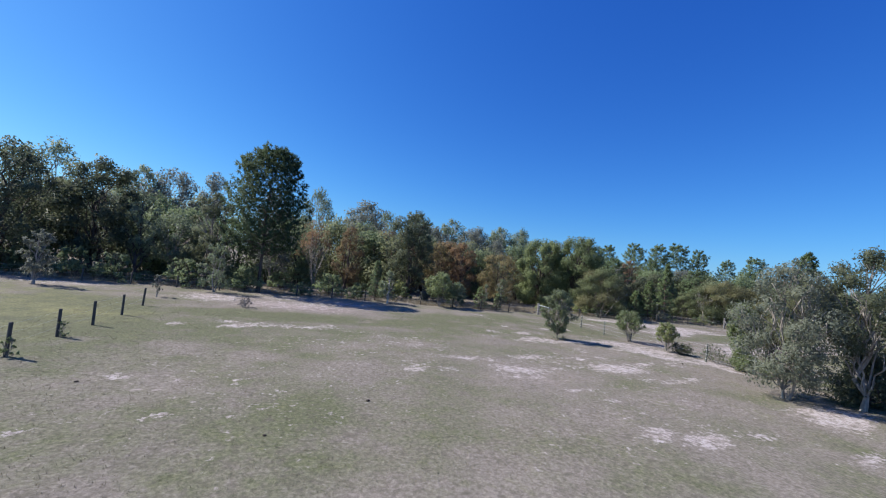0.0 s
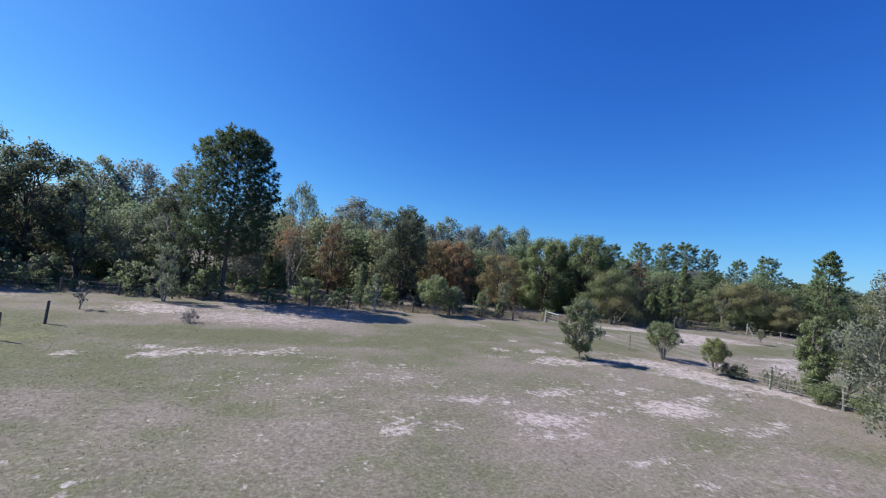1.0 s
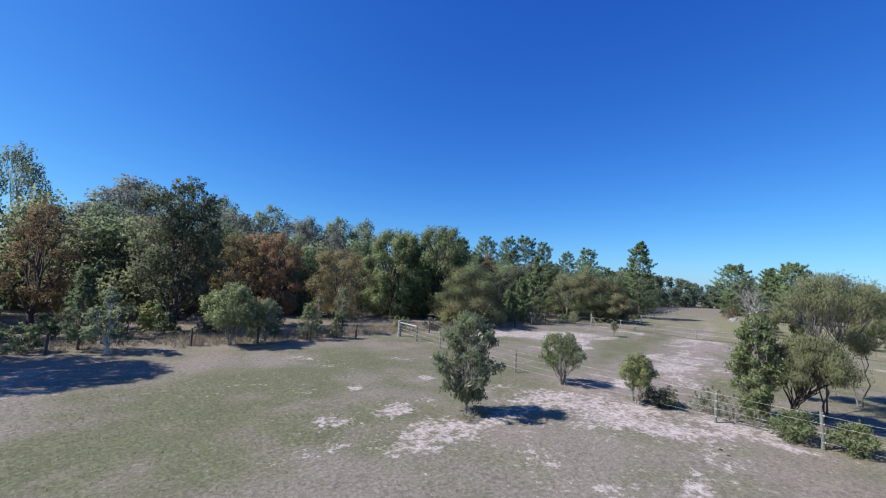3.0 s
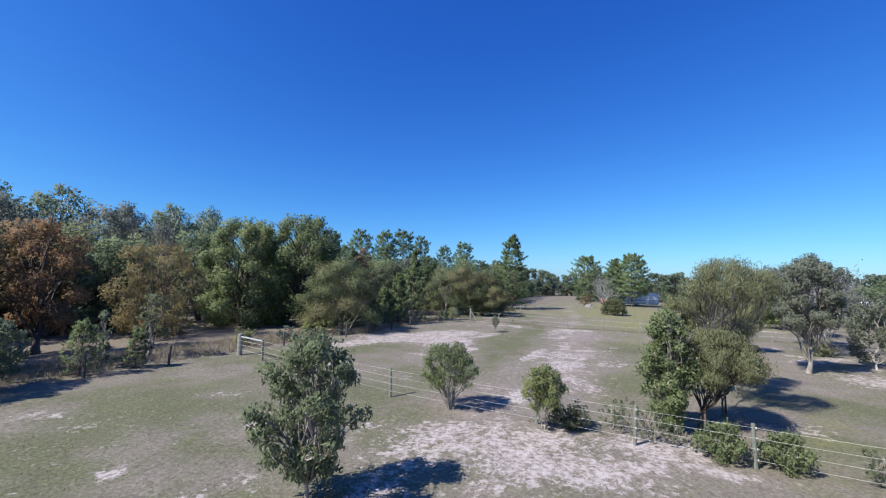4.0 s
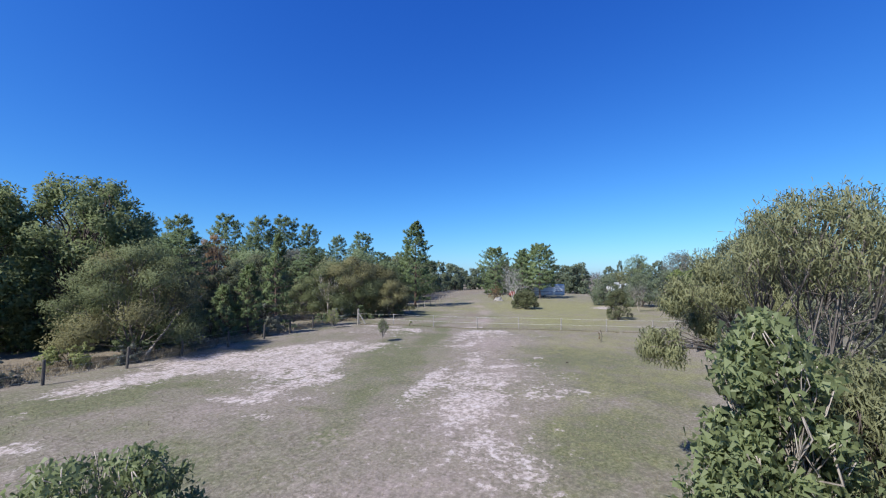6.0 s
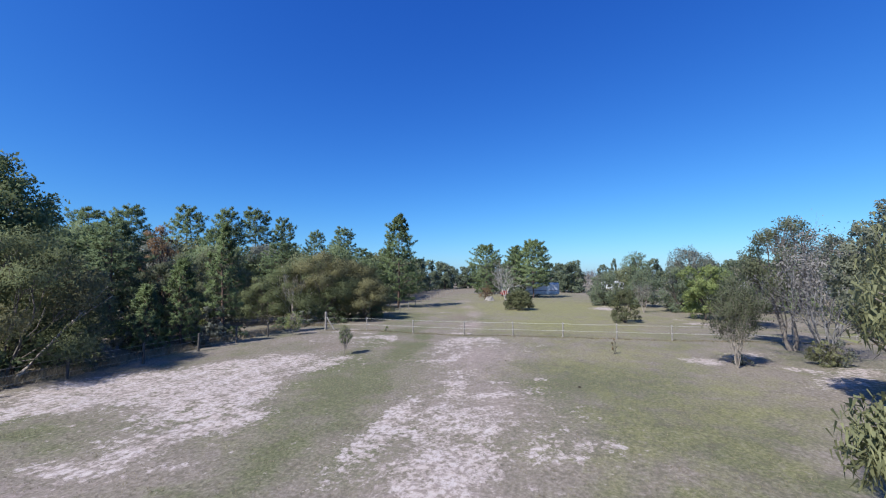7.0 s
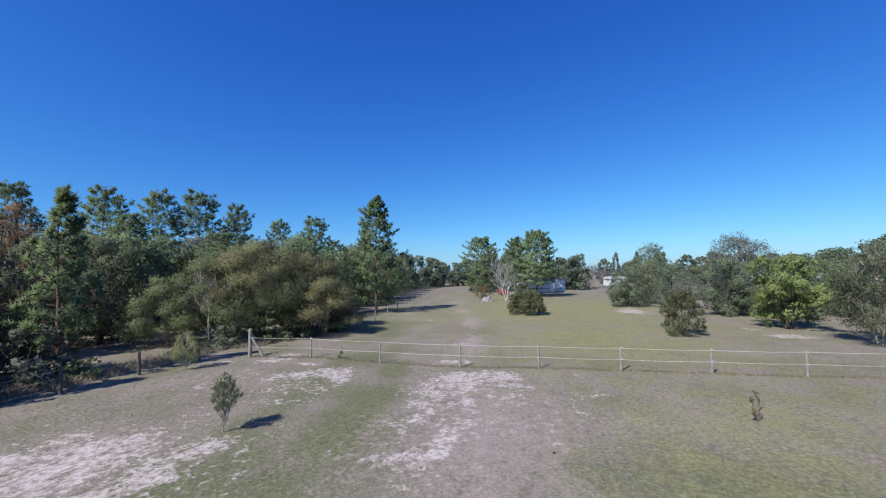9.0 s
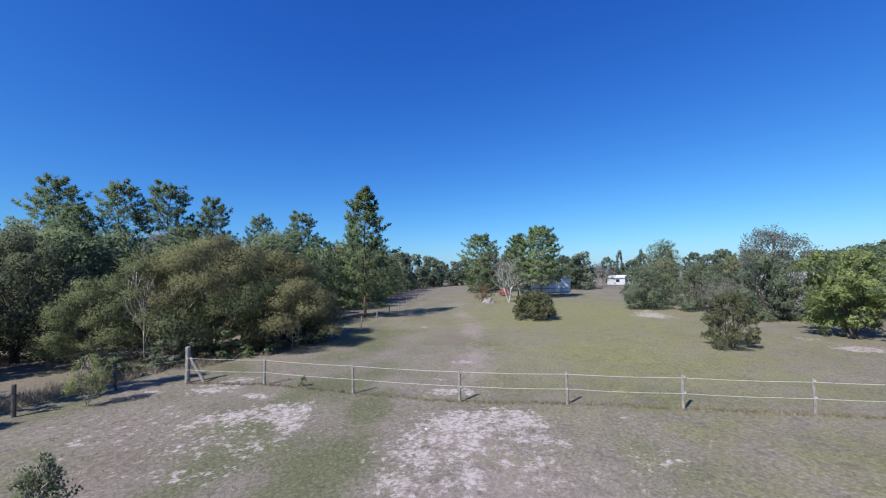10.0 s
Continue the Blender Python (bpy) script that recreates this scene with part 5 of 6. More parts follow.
kinds["pine_a"] = (pine("tall_pine", here(87, 80.5), "tall thin pine with tufted open crown", 17.2, 9.0, NEEDLE, 107, 0.26, 17, 6, 14, 0.38, group="tall pines", dense=11, round_top=0.65), 17.2, 8.0)
kinds["pine_b"] = (pine("tall_pine", here(96.3, 75), "tall thin pine with tufted open crown", 18.2, 8.0, NEEDLE, 108, 0.40, 15, 6, 14, 0.38, group="tall pines", dense=11, round_top=0.8), 18.2, 7.0)
kinds["far"] = (broadleaf("gum_tree", here(228, -40), "distant tree beyond the lawn, haze put into its grey-green leaves", 11, 10, LEAF_HAZED, BARK_DARK, 114, 2300, 0.62, 0.06, 14, 0.22, 2, group="distant trees", corners=3, slim=0.8, clump=0.25, shell=0.4, twigs=1), 11, 10)
kinds["bush"] = (broadleaf("scrub_bush", here(6, 53), "dark scrub bush at the wood's edge", 3, 3.6, LEAF_DARK, BARK_DARK, 109, 1500, 0.24, 0.03, 10, 0.30, 4, slim=0.6, pieces=2, clump=0.25, corners=3, group="scrub bushes", category="bush"), 3, 3.6)
kinds["bush_b"] = (broadleaf("scrub_bush", here(14, 54), "olive-green scrub bush at the wood's edge", 3, 3.6, LEAF_LIGHT, BARK_DARK, 110, 1500, 0.24, 0.03, 10, 0.30, 4, slim=0.6, pieces=2, clump=0.25, corners=3, group="scrub bushes", category="bush"), 3, 3.6)
kinds["bush_c"] = (broadleaf("scrub_bush", here(20, 55), "grey scrub bush at the wood's edge", 3, 3.6, LEAF_GREY, BARK_DARK, 111, 1500, 0.24, 0.03, 10, 0.30, 4, slim=0.6, pieces=2, clump=0.25, corners=3, group="scrub bushes", category="bush"), 3, 3.6)

STAND_NORTH = [
    ('gum_c', -11.7, 79.0, 17.4, 6.5), ('gum_a', 6.2, 89.7, 19.1, 8.5), ('gum_c', 19.2, 104.0, 20.2, 15.0), ('gum_b', 36.8, 88.5, 17.0, 8.0),
    ('gum_c', 44.8, 89.3, 16.2, 6.5), ('gum_b', 49.7, 87.6, 16.8, 7.2), ('gum_a', 54.6, 85.5, 16.8, 7.6), ('gum_a', 33.1, 101.3, 19.2, 7.6),
    ('gum_c', 52.9, 110.2, 18.2, 6.5), ('gum_b', 60.0, 106.7, 18.6, 7.4), ('gum_a', 65.8, 103.3, 18.4, 8.8), ('gum_a', 26.0, 84.0, 15.8, 9.0),
    ('scrub', -6.0, 64.0, 9.5, 8.0), ('scrub', -13.0, 66.0, 9.5, 8.0), ('scrub', 2.0, 66.0, 9.0, 8.0), ('gum_c', -2.0, 92.0, 17.5, 9.0),
    ('gum_a', -36.0, 66.0, 15.5, 10.0), ('gum_b', -44.0, 72.0, 16.5, 9.0), ('gum_c', -40.0, 58.0, 13.0, 9.0), ('gum_c', 16.0, 86.0, 15.5, 9.0),
    ('gum_a', 22.0, 92.0, 16.5, 10.0), ('gum_b', 31.0, 90.0, 15.5, 9.0),
]
STAND_RIDGE = [
    ('gum_c', 40.0, 84.0, 14.5, 9.0), ('olive', 3.0, 70.0, 10.5, 8.0), ('olive', 17.0, 66.0, 10.0, 8.0), ('scrub', 25.0, 72.0, 11.0, 9.0),
    ('olive', 32.0, 70.0, 10.5, 9.0), ('gum_c', 28.0, 78.0, 13.5, 9.0), ('olive', 38.0, 72.0, 10.0, 8.0), ('scrub', 58.0, 66.0, 10.0, 8.0),
    ('scrub', 62.0, 74.0, 11.0, 9.0), ('olive', 9.0, 76.0, 12.0, 9.0), ('pine_b', 91.8, 77.0, 17.6, 5.6), ('pine_a', 102.5, 73.6, 17.2, 6.8),
    ('pine_b', 77.0, 79.6, 15.7, 5.6), ('pine_b', 76.0, 86.0, 15.5, 6.0), ('pine_b', 108.0, 69.6, 15.2, 4.6), ('pine_b', 117.4, 68.4, 17.1, 6.6),
    ('pine_a', 112.0, 66.0, 12.5, 6.0), ('pine_a', 105.5, 58.0, 11.0, 6.5), ('pine_a', 122.0, 60.0, 12.0, 7.0), ('gum_c', 70.0, 92.0, 16.0, 8.0),
    ('pine_a', 82.0, 70.0, 12.5, 6.5), ('pine_b', 88.5, 63.5, 11.0, 6.0),
]
STAND_PINES = [
    ('olive', 130.0, 59.5, 10.4, 9.0), ('scrub', 140.0, 61.5, 11.0, 9.5), ('olive', 151.0, 63.5, 10.5, 9.0), ('far', 164.0, 66.0, 11.5, 10.0),
    ('far', 178.0, 69.0, 12.0, 10.0), ('far', 192.0, 70.0, 12.0, 11.0), ('far', 206.0, 66.0, 12.0, 12.0), ('scrub', 116.0, 57.0, 10.4, 7.5),
    ('olive', 108.0, 56.0, 10.3, 7.5), ('scrub', 90.0, 55.0, 9.8, 7.4), ('olive', 85.0, 57.0, 8.6, 7.4), ('scrub', 123.0, 58.5, 11.0, 8.0),
    ('scrub', 78.0, 67.0, 9.5, 7.5), ('scrub', 84.0, 72.0, 10.0, 8.5), ('scrub', 90.0, 70.0, 9.0, 8.0), ('olive', 73.0, 74.0, 10.0, 8.5),
    ('scrub', 96.0, 58.0, 10.8, 7.8), ('far', 170.0, 40.0, 11.5, 9.0), ('far', 182.0, 34.0, 13.0, 10.0), ('far', 173.4, 14.6, 10.6, 10.0),
    ('far', 182.0, 17.0, 10.0, 9.0),
]
STAND_LAWN = [
    ('far', 239.1, -9.3, 13.8, 4.0), ('far', 240.0, -4.7, 11.2, 8.1), ('far', 237.2, -17.9, 14.0, 3.4), ('scrub', 100.4, -2.0, 7.0, 6.0),
    ('scrub', 118.4, -18.0, 8.4, 8.0), ('scrub', 108.0, -16.0, 8.2, 8.0), ('olive', 126.0, -4.0, 7.6, 7.0), ('scrub', 132.0, -26.0, 9.0, 9.0),
    ('gum_c', 96.0, -12.0, 7.6, 8.0), ('olive', 78.0, -8.0, 6.5, 7.0), ('gum_c', 66.0, -6.0, 8.0, 7.0), ('far', 163.0, -55.0, 13.0, 13.0), ('far', 170.0, -68.0, 14.0, 14.0), ('far', 160.0, -78.0, 14.0, 13.0), ('scrub', 96.0, 0.0, 6.4, 6.0),
    ('scrub', 90.0, -12.0, 6.5, 7.0), ('olive', 84.0, -9.0, 6.0, 6.5), ('scrub', 50.0, -12.0, 8.5, 8.0), ('olive', 40.0, -4.0, 7.0, 7.0),
    ('gum_c', 44.0, 6.0, 8.0, 7.0), ('scrub', 58.0, -10.0, 8.0, 7.5), ('scrub', 100.5, -8.0, 6.6, 7.5), ('olive', 118.0, 9.2, 7.0, 6.4), ('scrub', 95.5, 52.5, 8.6, 6.5), ('olive', 90.5, 51.0, 6.6, 5.5), ('olive', 113.5, -12.5, 6.8, 8.0),
]
for key, x, y, h, w in STAND_NORTH + STAND_RIDGE + STAND_PINES + STAND_LAWN:
    stand(key, x, y, h, w)

# The rest of the wood behind its edge.
for i in range(31):
    x, y = -46 + 108 * ((i * 0.618034) % 1.0), 57.5 + 26 * ((i * 0.7548777) % 1.0)
    if abs(x - 48) < 9 and y < 68:
        continue
    if 19 < x < 47 and y < 66:
        continue
    if y < 63 and min(abs(x - v) for v in (16.9, -8.2, 4.3, 9.2, 24, 28.2, 35.5)) < 2:
        continue
    key = rnd.choice(["scrub", "scrub", "olive", "gum_c", "brown" if 0 < x < 34 else "scrub", "gum_a"])
    deep = (y - 57) / 26
    stand(key, x, y, rnd.uniform(7.0, 9.3) + 3.8 * deep, rnd.uniform(5.5, 8))
for i in range(18):
    x, y = 62 + 70 * ((i * 0.618034) % 1.0), 62 + 30 * ((i * 0.7548777) % 1.0)
    stand(rnd.choice(["scrub", "pine_a", "scrub"]), x, y, rnd.uniform(8, 11), rnd.uniform(6, 8))
for i in range(40):
    x = 215 + 60 * ((i * 0.7548777) % 1.0)
    y = -110 + 190 * ((i * 0.618034) % 1.0)
    if abs(y + 5) > 9:
        stand("far", x, y, rnd.uniform(10, 13), rnd.uniform(9, 13))

# Lower trees that close the view into the wood.
for i in range(30):
    x, y = -44 + 108 * ((i * 0.5698403) % 1.0), 66 + 30 * ((i * 0.3247180) % 1.0)
    stand(["olive", "scrub", "gum_c"][i % 3], x, y, rnd.uniform(9.0, 11.0) + (y - 66) * 0.14, rnd.uniform(7, 9.5))

for i in range(12):
    x, y = 60 + 40 * ((i * 0.618034) % 1.0), 66 + 14 * ((i * 0.7548777) % 1.0)
    stand(["scrub", "olive", "scrub", "gum_c"][i % 4], x, y, rnd.uniform(9.6, 10.8) + (y - 66) * 0.1, rnd.uniform(7, 9))

# Scrub under the edge of the wood.
for i in range(42):
    x = -44 + 112 * ((i * 0.618034) % 1.0)
    y = 50.6 + 7.0 * ((i * 0.7548777) % 1.0)
    if 18 < x < 47 and rnd.random() < 0.8:
        continue
    s = rnd.uniform(0.6, 1.25)
    stand("bush" if x < 14 else rnd.choice(["bush", "bush_b", "bush_c"]), x, y, 3 * s * rnd.uniform(0.7, 1.1), 3.6 * s)
kinds["sucker"] = (broadleaf("gum_sucker", here(31.7, 18.6), "low leafy gum suckers beside a fence post", 1.15, 2.0, LEAF_FIG, BARK_GUM, 112, 2600, 0.11, lobes=egg_lobes(2.0, 1.2, 0.15, 14, 9, 0.28, 0.4), stems=6, group="gum suckers", category="bush", stem_r=0.018, slim=0.5, even=-2.0, shell=0.5, clump=0.3, corners=3), 1.15, 2.0)
kinds["sucker_b"] = (broadleaf("gum_sucker", here(32.6, 22.2), "thin grey-leaved gum suckers along the fence", 1.1, 1.4, LEAF_SILVER, BARK_GUM, 113, 420, 0.10, 0.15, 9, 0.26, 5, group="gum suckers", category="bush", stem_r=0.014, slim=0.42, even=-2.0), 1.1, 1.4)
kinds["sucker_c"] = (broadleaf("gum_sucker", here(31.75, 23.4), "dark leafy gum suckers along the fence", 0.9, 1.3, LEAF_DUSK, BARK_GUM, 115, 900, 0.10, 0.15, 10, 0.24, 5, group="gum suckers", category="bush", stem_r=0.014, slim=0.5, even=-2.0, corners=3, clump=0.28), 0.9, 1.3)
for x, y, h, w, key in [(31.9, 16.9, 1.1, 1.9, "sucker"), (32.1, 23.5, 1.0, 1.4, "sucker_b"), (31.9, 20.7, 1.2, 1.2, "sucker_b"), (32.2, 19.9, 0.8, 1.0, "sucker_b"), (31.6, 24.0, 0.9, 1.4, "sucker_c"), (22.2, 28.0, 0.4, 0.9, "sucker_b"), (23.3, 28.2, 0.35, 0.9, "sucker_b"), (32.4, 21.5, 1.3, 1.1, "sucker_b"),
                        (32.0, 14.6, 1.0, 1.4, "sucker_b"), (44.5, 50.2, 1.6, 2.4, "bush_b"), (40.5, 49.5, 1.3, 2.2, "bush_c"), (36.5, 50.2, 1.6, 1.6, "bush_b"), (73.2, 49.4, 1.8, 3.0, "bush"), (75.4, 47.9, 2.0, 3.4, "bush"), (77.4, 46.6, 2.0, 3.2, "bush"), (80.6, 44.4, 1.7, 3.0, "bush"), (82.6, 45.6, 2.0, 3.4, "bush"), (84.6, 46.6, 1.8, 3.0, "bush"), (62.3, 7.3, 1.5, 1.7, "bush_c"), (61.4, 12.4, 0.6, 1.2, "bush_c"),
                        (46.6, 48.8, 1.2, 1.6, "bush_c"), (51.6, 49.0, 1.4, 2.0, "bush_c"), (59.0, 49.3, 1.5, 2.2, "bush_c"), (63.0, 49.4, 1.2, 2.0, "bush"), (72.6, 48.8, 1.6, 2.2, "bush_c"), (69.6, 49.4, 1.3, 2.0, "bush")]:
    stand(key, x, y, h, w)

# ---- far lawn: old caravan, red ute, sheds ----
SKIN = plain_mat("caravan_skin", (0.52, 0.55, 0.60), 0.4, 0.0, 0.18, 3)
DARK_GLASS = plain_mat("dark_glass", (0.02, 0.025, 0.03), 0.08)
RUBBER = plain_mat("tyre_rubber", (0.02, 0.02, 0.02), 0.85)
RED = plain_mat("faded_red_paint", (0.30, 0.045, 0.035), 0.5, 0.0, 0.15, 3)
SHEET = plain_mat("pale_sheet_metal", (0.70, 0.72, 0.72), 0.4, 0.2, 0.08, 2)
ROOF = plain_mat("white_roof_sheet", (0.78, 0.78, 0.76), 0.4, 0.1, 0.06, 2)
CHROME = plain_mat("dull_steel", (0.5, 0.5, 0.5), 0.35, 0.8)
BLUE = plain_mat("blue_tarpaulin", (0.035, 0.05, 0.09), 0.6, 0.0, 0.25, 2)


def box_bm(sx, sy, sz, at=(0, 0, 0), edge=0.0, seg=3):
    bm = bmesh.new()
    bmesh.ops.create_cube(bm, size=1)
    bmesh.ops.scale(bm, verts=bm.verts, vec=(sx, sy, sz))
    if edge:
        bmesh.ops.bevel(bm, geom=bm.edges[:], offset=edge, segments=seg, affect="EDGES", profile=0.5)
    bmesh.ops.translate(bm, verts=bm.verts, vec=at)
    return bm


def wheel(parent, at, r, wide):
    bm = bmesh.new()
    bmesh.ops.create_cone(bm, cap_ends=True, segments=20, radius1=r, radius2=r, depth=wide)
    bmesh.ops.bevel(bm, geom=bm.edges[:], offset=wide * 0.18, segments=2, affect="EDGES")
    bmesh.ops.rotate(bm, verts=bm.verts, cent=(0, 0, 0), matrix=Matrix.Rotation(math.pi / 2, 3, "X"))
    tyre = part("wheel", bm, RUBBER, parent)
    tyre.location = at
    bm = bmesh.new()
    bmesh.ops.create_cone(bm, cap_ends=True, segments=16, radius1=r * 0.58, radius2=r * 0.5, depth=wide * 1.06)
    bmesh.ops.rotate(bm, verts=bm.verts, cent=(0, 0, 0), matrix=Matrix.Rotation(math.pi / 2, 3, "X"))
    part("rim", bm, CHROME, tyre)


def caravan(m, label, long, high, skin):
    van = thing("caravan", m, label, "caravan")
    part("body", box_bm(long, 2.3, high, (0, 0, 0.55 + high / 2), 0.38, 5), skin, van)
    part("chassis", box_bm(long * 0.9, 1.9, 0.14, (0, 0, 0.5)), CHROME, van)
    part("door", box_bm(0.7, 0.05, high * 0.75, (long * 0.22, -1.15, 0.6 + high * 0.42), 0.02, 2), SHEET, van)
    for x in (-long * 0.33, -long * 0.08):
        w = part("window", box_bm(0.95, 0.05, 0.6, (x, -1.15, 0.62 + high * 0.6), 0.02, 2), DARK_GLASS, van)
    part("window", box_bm(0.05, 1.3, 0.6, (-long / 2, 0, 0.62 + high * 0.6), 0.02, 2), DARK_GLASS, van)
    part("stripe", box_bm(long * 0.84, 0.03, 0.12, (0, -1.15, 0.6 + high * 0.32)), BLUE, van, "blue painted stripe")
    for y in (-0.98, 0.98):
        wheel(van, (-0.1, y, 0.34), 0.34, 0.2)
    return van


caravan(pose(143.8, 25.2, 0, 0, 0, -70.7), "long old white caravan in the dappled shade of pines", 11.4, 3.1, SKIN)

ute = thing("utility_truck", pose(144.6, 34.0, 0, 0, 0, 12), "faded red utility truck parked on grass", "car")
part("body", box_bm(4.6, 1.75, 0.62, (0, 0, 0.72), 0.14, 3), RED, ute)
part("cab", box_bm(1.7, 1.55, 0.62, (0.35, 0, 1.28), 0.2, 4), RED, ute)
part("windscreen", box_bm(0.05, 1.3, 0.42, (1.2, 0, 1.28), 0.02, 2), DARK_GLASS, ute)
for y in (-0.79, 0.79):
    part("side_window", box_bm(1.1, 0.03, 0.36, (0.35, y, 1.3), 0.01, 2), DARK_GLASS, ute)
part("tray", box_bm(1.7, 1.6, 0.08, (-1.35, 0, 1.07)), RUBBER, ute)
part("bumper", box_bm(0.12, 1.7, 0.2, (2.32, 0, 0.55), 0.04, 2), CHROME, ute)
for x in (-1.4, 1.45):
    for y in (-0.78, 0.78):
        wheel(ute, (x, y, 0.34), 0.34, 0.22)

stump = thing("stump", pose(122.0, 35.2, 0), "weathered grey tree stump in the grass", "stump")
rng = np.random.default_rng(12)
v, f = tubes([[(0, 0, -0.1, 1.3), (0, 0, 0.15, 1.05), (0.05, 0, 0.6, 0.8), (0.1, 0.05, 0.85, 0.72), (0.1, 0.05, 0.92, 0.4)]], 14)
v = [tuple(np.array(q) * (1 + 0.12 * rng.normal(0, 1, 3) * (1, 1, 0.2))) for q in v]
part_mesh("trunk", mesh_of("trunk", v, f, POST_GREY), stump)


def shed(m, label, long, deep, high, pitch, openings):
    """A sheet-metal building: walls, a pitched roof with eaves, a doorway and windows."""
    house = thing("shed", m, label, "building")
    part("wall", box_bm(long, deep, high, (0, 0, high / 2)), SHEET, house)
    bm = bmesh.new()
    e = 0.4
    pts = [bm.verts.new(q) for q in [(-long / 2 - e, -deep / 2 - e, high), (-long / 2 - e, 0, high + pitch), (-long / 2 - e, deep / 2 + e, high), (long / 2 + e, -deep / 2 - e, high), (long / 2 + e, 0, high + pitch), (long / 2 + e, deep / 2 + e, high)]]
    for q in [(0, 3, 4, 1), (1, 4, 5, 2), (0, 1, 2), (3, 5, 4), (0, 2, 5, 3)]:
        bm.faces.new([pts[i] for i in q])
    bmesh.ops.recalc_face_normals(bm, faces=bm.faces[:])
    part("roof", bm, ROOF, house)
    for x in openings:
        part("window", box_bm(1.3, 0.08, 1.0, (x, -deep / 2, high * 0.58), 0.02, 2), DARK_GLASS, house)
    part("door", box_bm(1.0, 0.08, 2.05, (long * 0.12, -deep / 2, 1.03), 0.02, 2), RUBBER, house)
    return house


shed(pose(213.0, -4.2, 0, 0, 0, -75), "white sheet-metal shed beyond the lawn", 7.0, 6, 2.6, 0.9, (-2.4, 2.4))
shed(pose(142.0, -27.0, 0, 0, 0, -68), "long low building with a white roof", 26, 9, 2.8, 1.7, (-9, -4, 5, 9))
shed(pose(136.0, -52.0, 0, 0, 0, -50), "low building with a white roof behind trees", 16, 8, 2.8, 1.6, (-5, 5))


# ---- fences ----
def post_mesh(name, h, r, material, sides=10):
    """A split or round post, its top edge worn round."""
    rng = np.random.default_rng(int(h * 1000 + r * 10000))
    rings = [(-0.3, 1.05), (0.0, 1.03), (h * 0.5, 0.98), (h - r * 0.5, 0.96), (h - r * 0.15, 0.88), (h, 0.6)]
    v, f = [], []
    jit = rng.uniform(0.92, 1.08, sides)
    for z, k in rings:
        for i in range(sides):
            a = 2 * math.pi * i / sides
            v.append((math.cos(a) * r * k * jit[i], math.sin(a) * r * k * jit[i], z))
    for j in range(len(rings) - 1):
        for i in range(sides):
            a, b = j * sides + i, j * sides + (i + 1) % sides
            f.append((a, b, b + sides, a + sides))
    f.append(tuple((len(rings) - 1) * sides + i for i in range(sides)))
    return mesh_of(name, v, f, material)


def knob_mesh(material):
    bm = bmesh.new()
    bmesh.ops.create_cone(bm, cap_ends=True, segments=8, radius1=0.035, radius2=0.03, depth=0.07)
    me = bpy.data.meshes.new("insulator")
    bm.to_mesh(me)
    bm.free()
    me.materials.append(material)
    return me


KNOB = knob_mesh(INSULATOR)


def fence(label, posts, h, r, material, wires, wire_r, wire_mat, sag=0.02, knobs=False, skip=()):
    """Posts along a line with strung wires; each post and each run of wire is a part."""
    x0, y0 = posts[0]
    top = thing("fence", pose(x0, y0, 0), label, "fence")
    me = post_mesh("post", h, r, material)
    rng = random.Random(int(x0 * 10 + y0))
    for i, (x, y) in enumerate(posts):
        if i in skip:
            continue
        ob = part_mesh("post", me, top)
        ob.matrix_basis = pose(x - x0, y - y0, float(relief(np.array(x, float), np.array(y, float))), rng.uniform(-1.5, 1.5), rng.uniform(-1.5, 1.5), rng.uniform(0, 90))
        if knobs:
            for z in wires:
                k = part_mesh("insulator", KNOB, ob)
                k.matrix_basis = pose(-r * 0.9, 0, z, 0, 90, 0)
    for z in wires:
        path = []
        for i, ((xa, ya), (xb, yb)) in enumerate(zip(posts, posts[1:])):
            for s in range(6):
                f = s / 6
                path.append((xa + (xb - xa) * f - x0 - r, ya + (yb - ya) * f - y0, z - sag * math.sin(math.pi * f) * rng.uniform(0.8, 1.2), wire_r))
        path.append((posts[-1][0] - x0 - r, posts[-1][1] - y0, z, wire_r))
        part_mesh("wire", mesh_of("wire", *tubes([path], 4), wire_mat), top)
    return top


near_line = [(33.8, 44.4), (33.0, 40.6), (32.1, 36.2), (31.6, 32.2), (31.5, 28.7), (31.5, 24.9), (31.4, 21.3), (31.4, 17.8), (31.4, 14.2), (31.4, 10.6), (31.4, 7.0)]
fence("timber post fence with four pale electric wires", near_line, 1.42, 0.065, POST_GREEN, (0.28, 0.62, 0.96, 1.28), 0.004, TAPE, 0.015, True)
edge_line = [(x, 49.6 + 0.02 * (x + 46) * 0) for x in range(-46, 14, 4)] + [(17.2, 49.2), (21.4, 48.4), (25.4, 48.0), (29.6, 47.8), (34.1, 47.6), (38.3, 47.6), (41.5, 47.4), (45.5, 47.3), (49.4, 47.6), (53.3, 47.4), (57.3, 47.4), (60.9, 47.4), (64.4, 47.2), (68.0, 46.9), (70.0, 44.8)]
fence("dark timber post and wire fence along the wood", edge_line, 1.25, 0.075, POST_DARK, (0.35, 0.75, 1.1), 0.006, WIRE, 0.03, False, skip=(19, len(edge_line) - 1))
far_line = [(69.9, 44.8), (70.1, 40.5), (69.6, 35.6), (69.3, 30.7), (69.6, 26.4), (69.7, 22.2), (69.8, 17.9), (70.0, 13.7), (70.3, 9.4), (70.8, 5.0), (71.4, 0.6), (72.0, -4.0), (72.6, -8.6)]
fence("grey timber post fence with two white tapes", far_line, 1.28, 0.06, POST_GREY, (0.62, 1.2), 0.0065, TAPE, 0.03, True, skip=(0,))
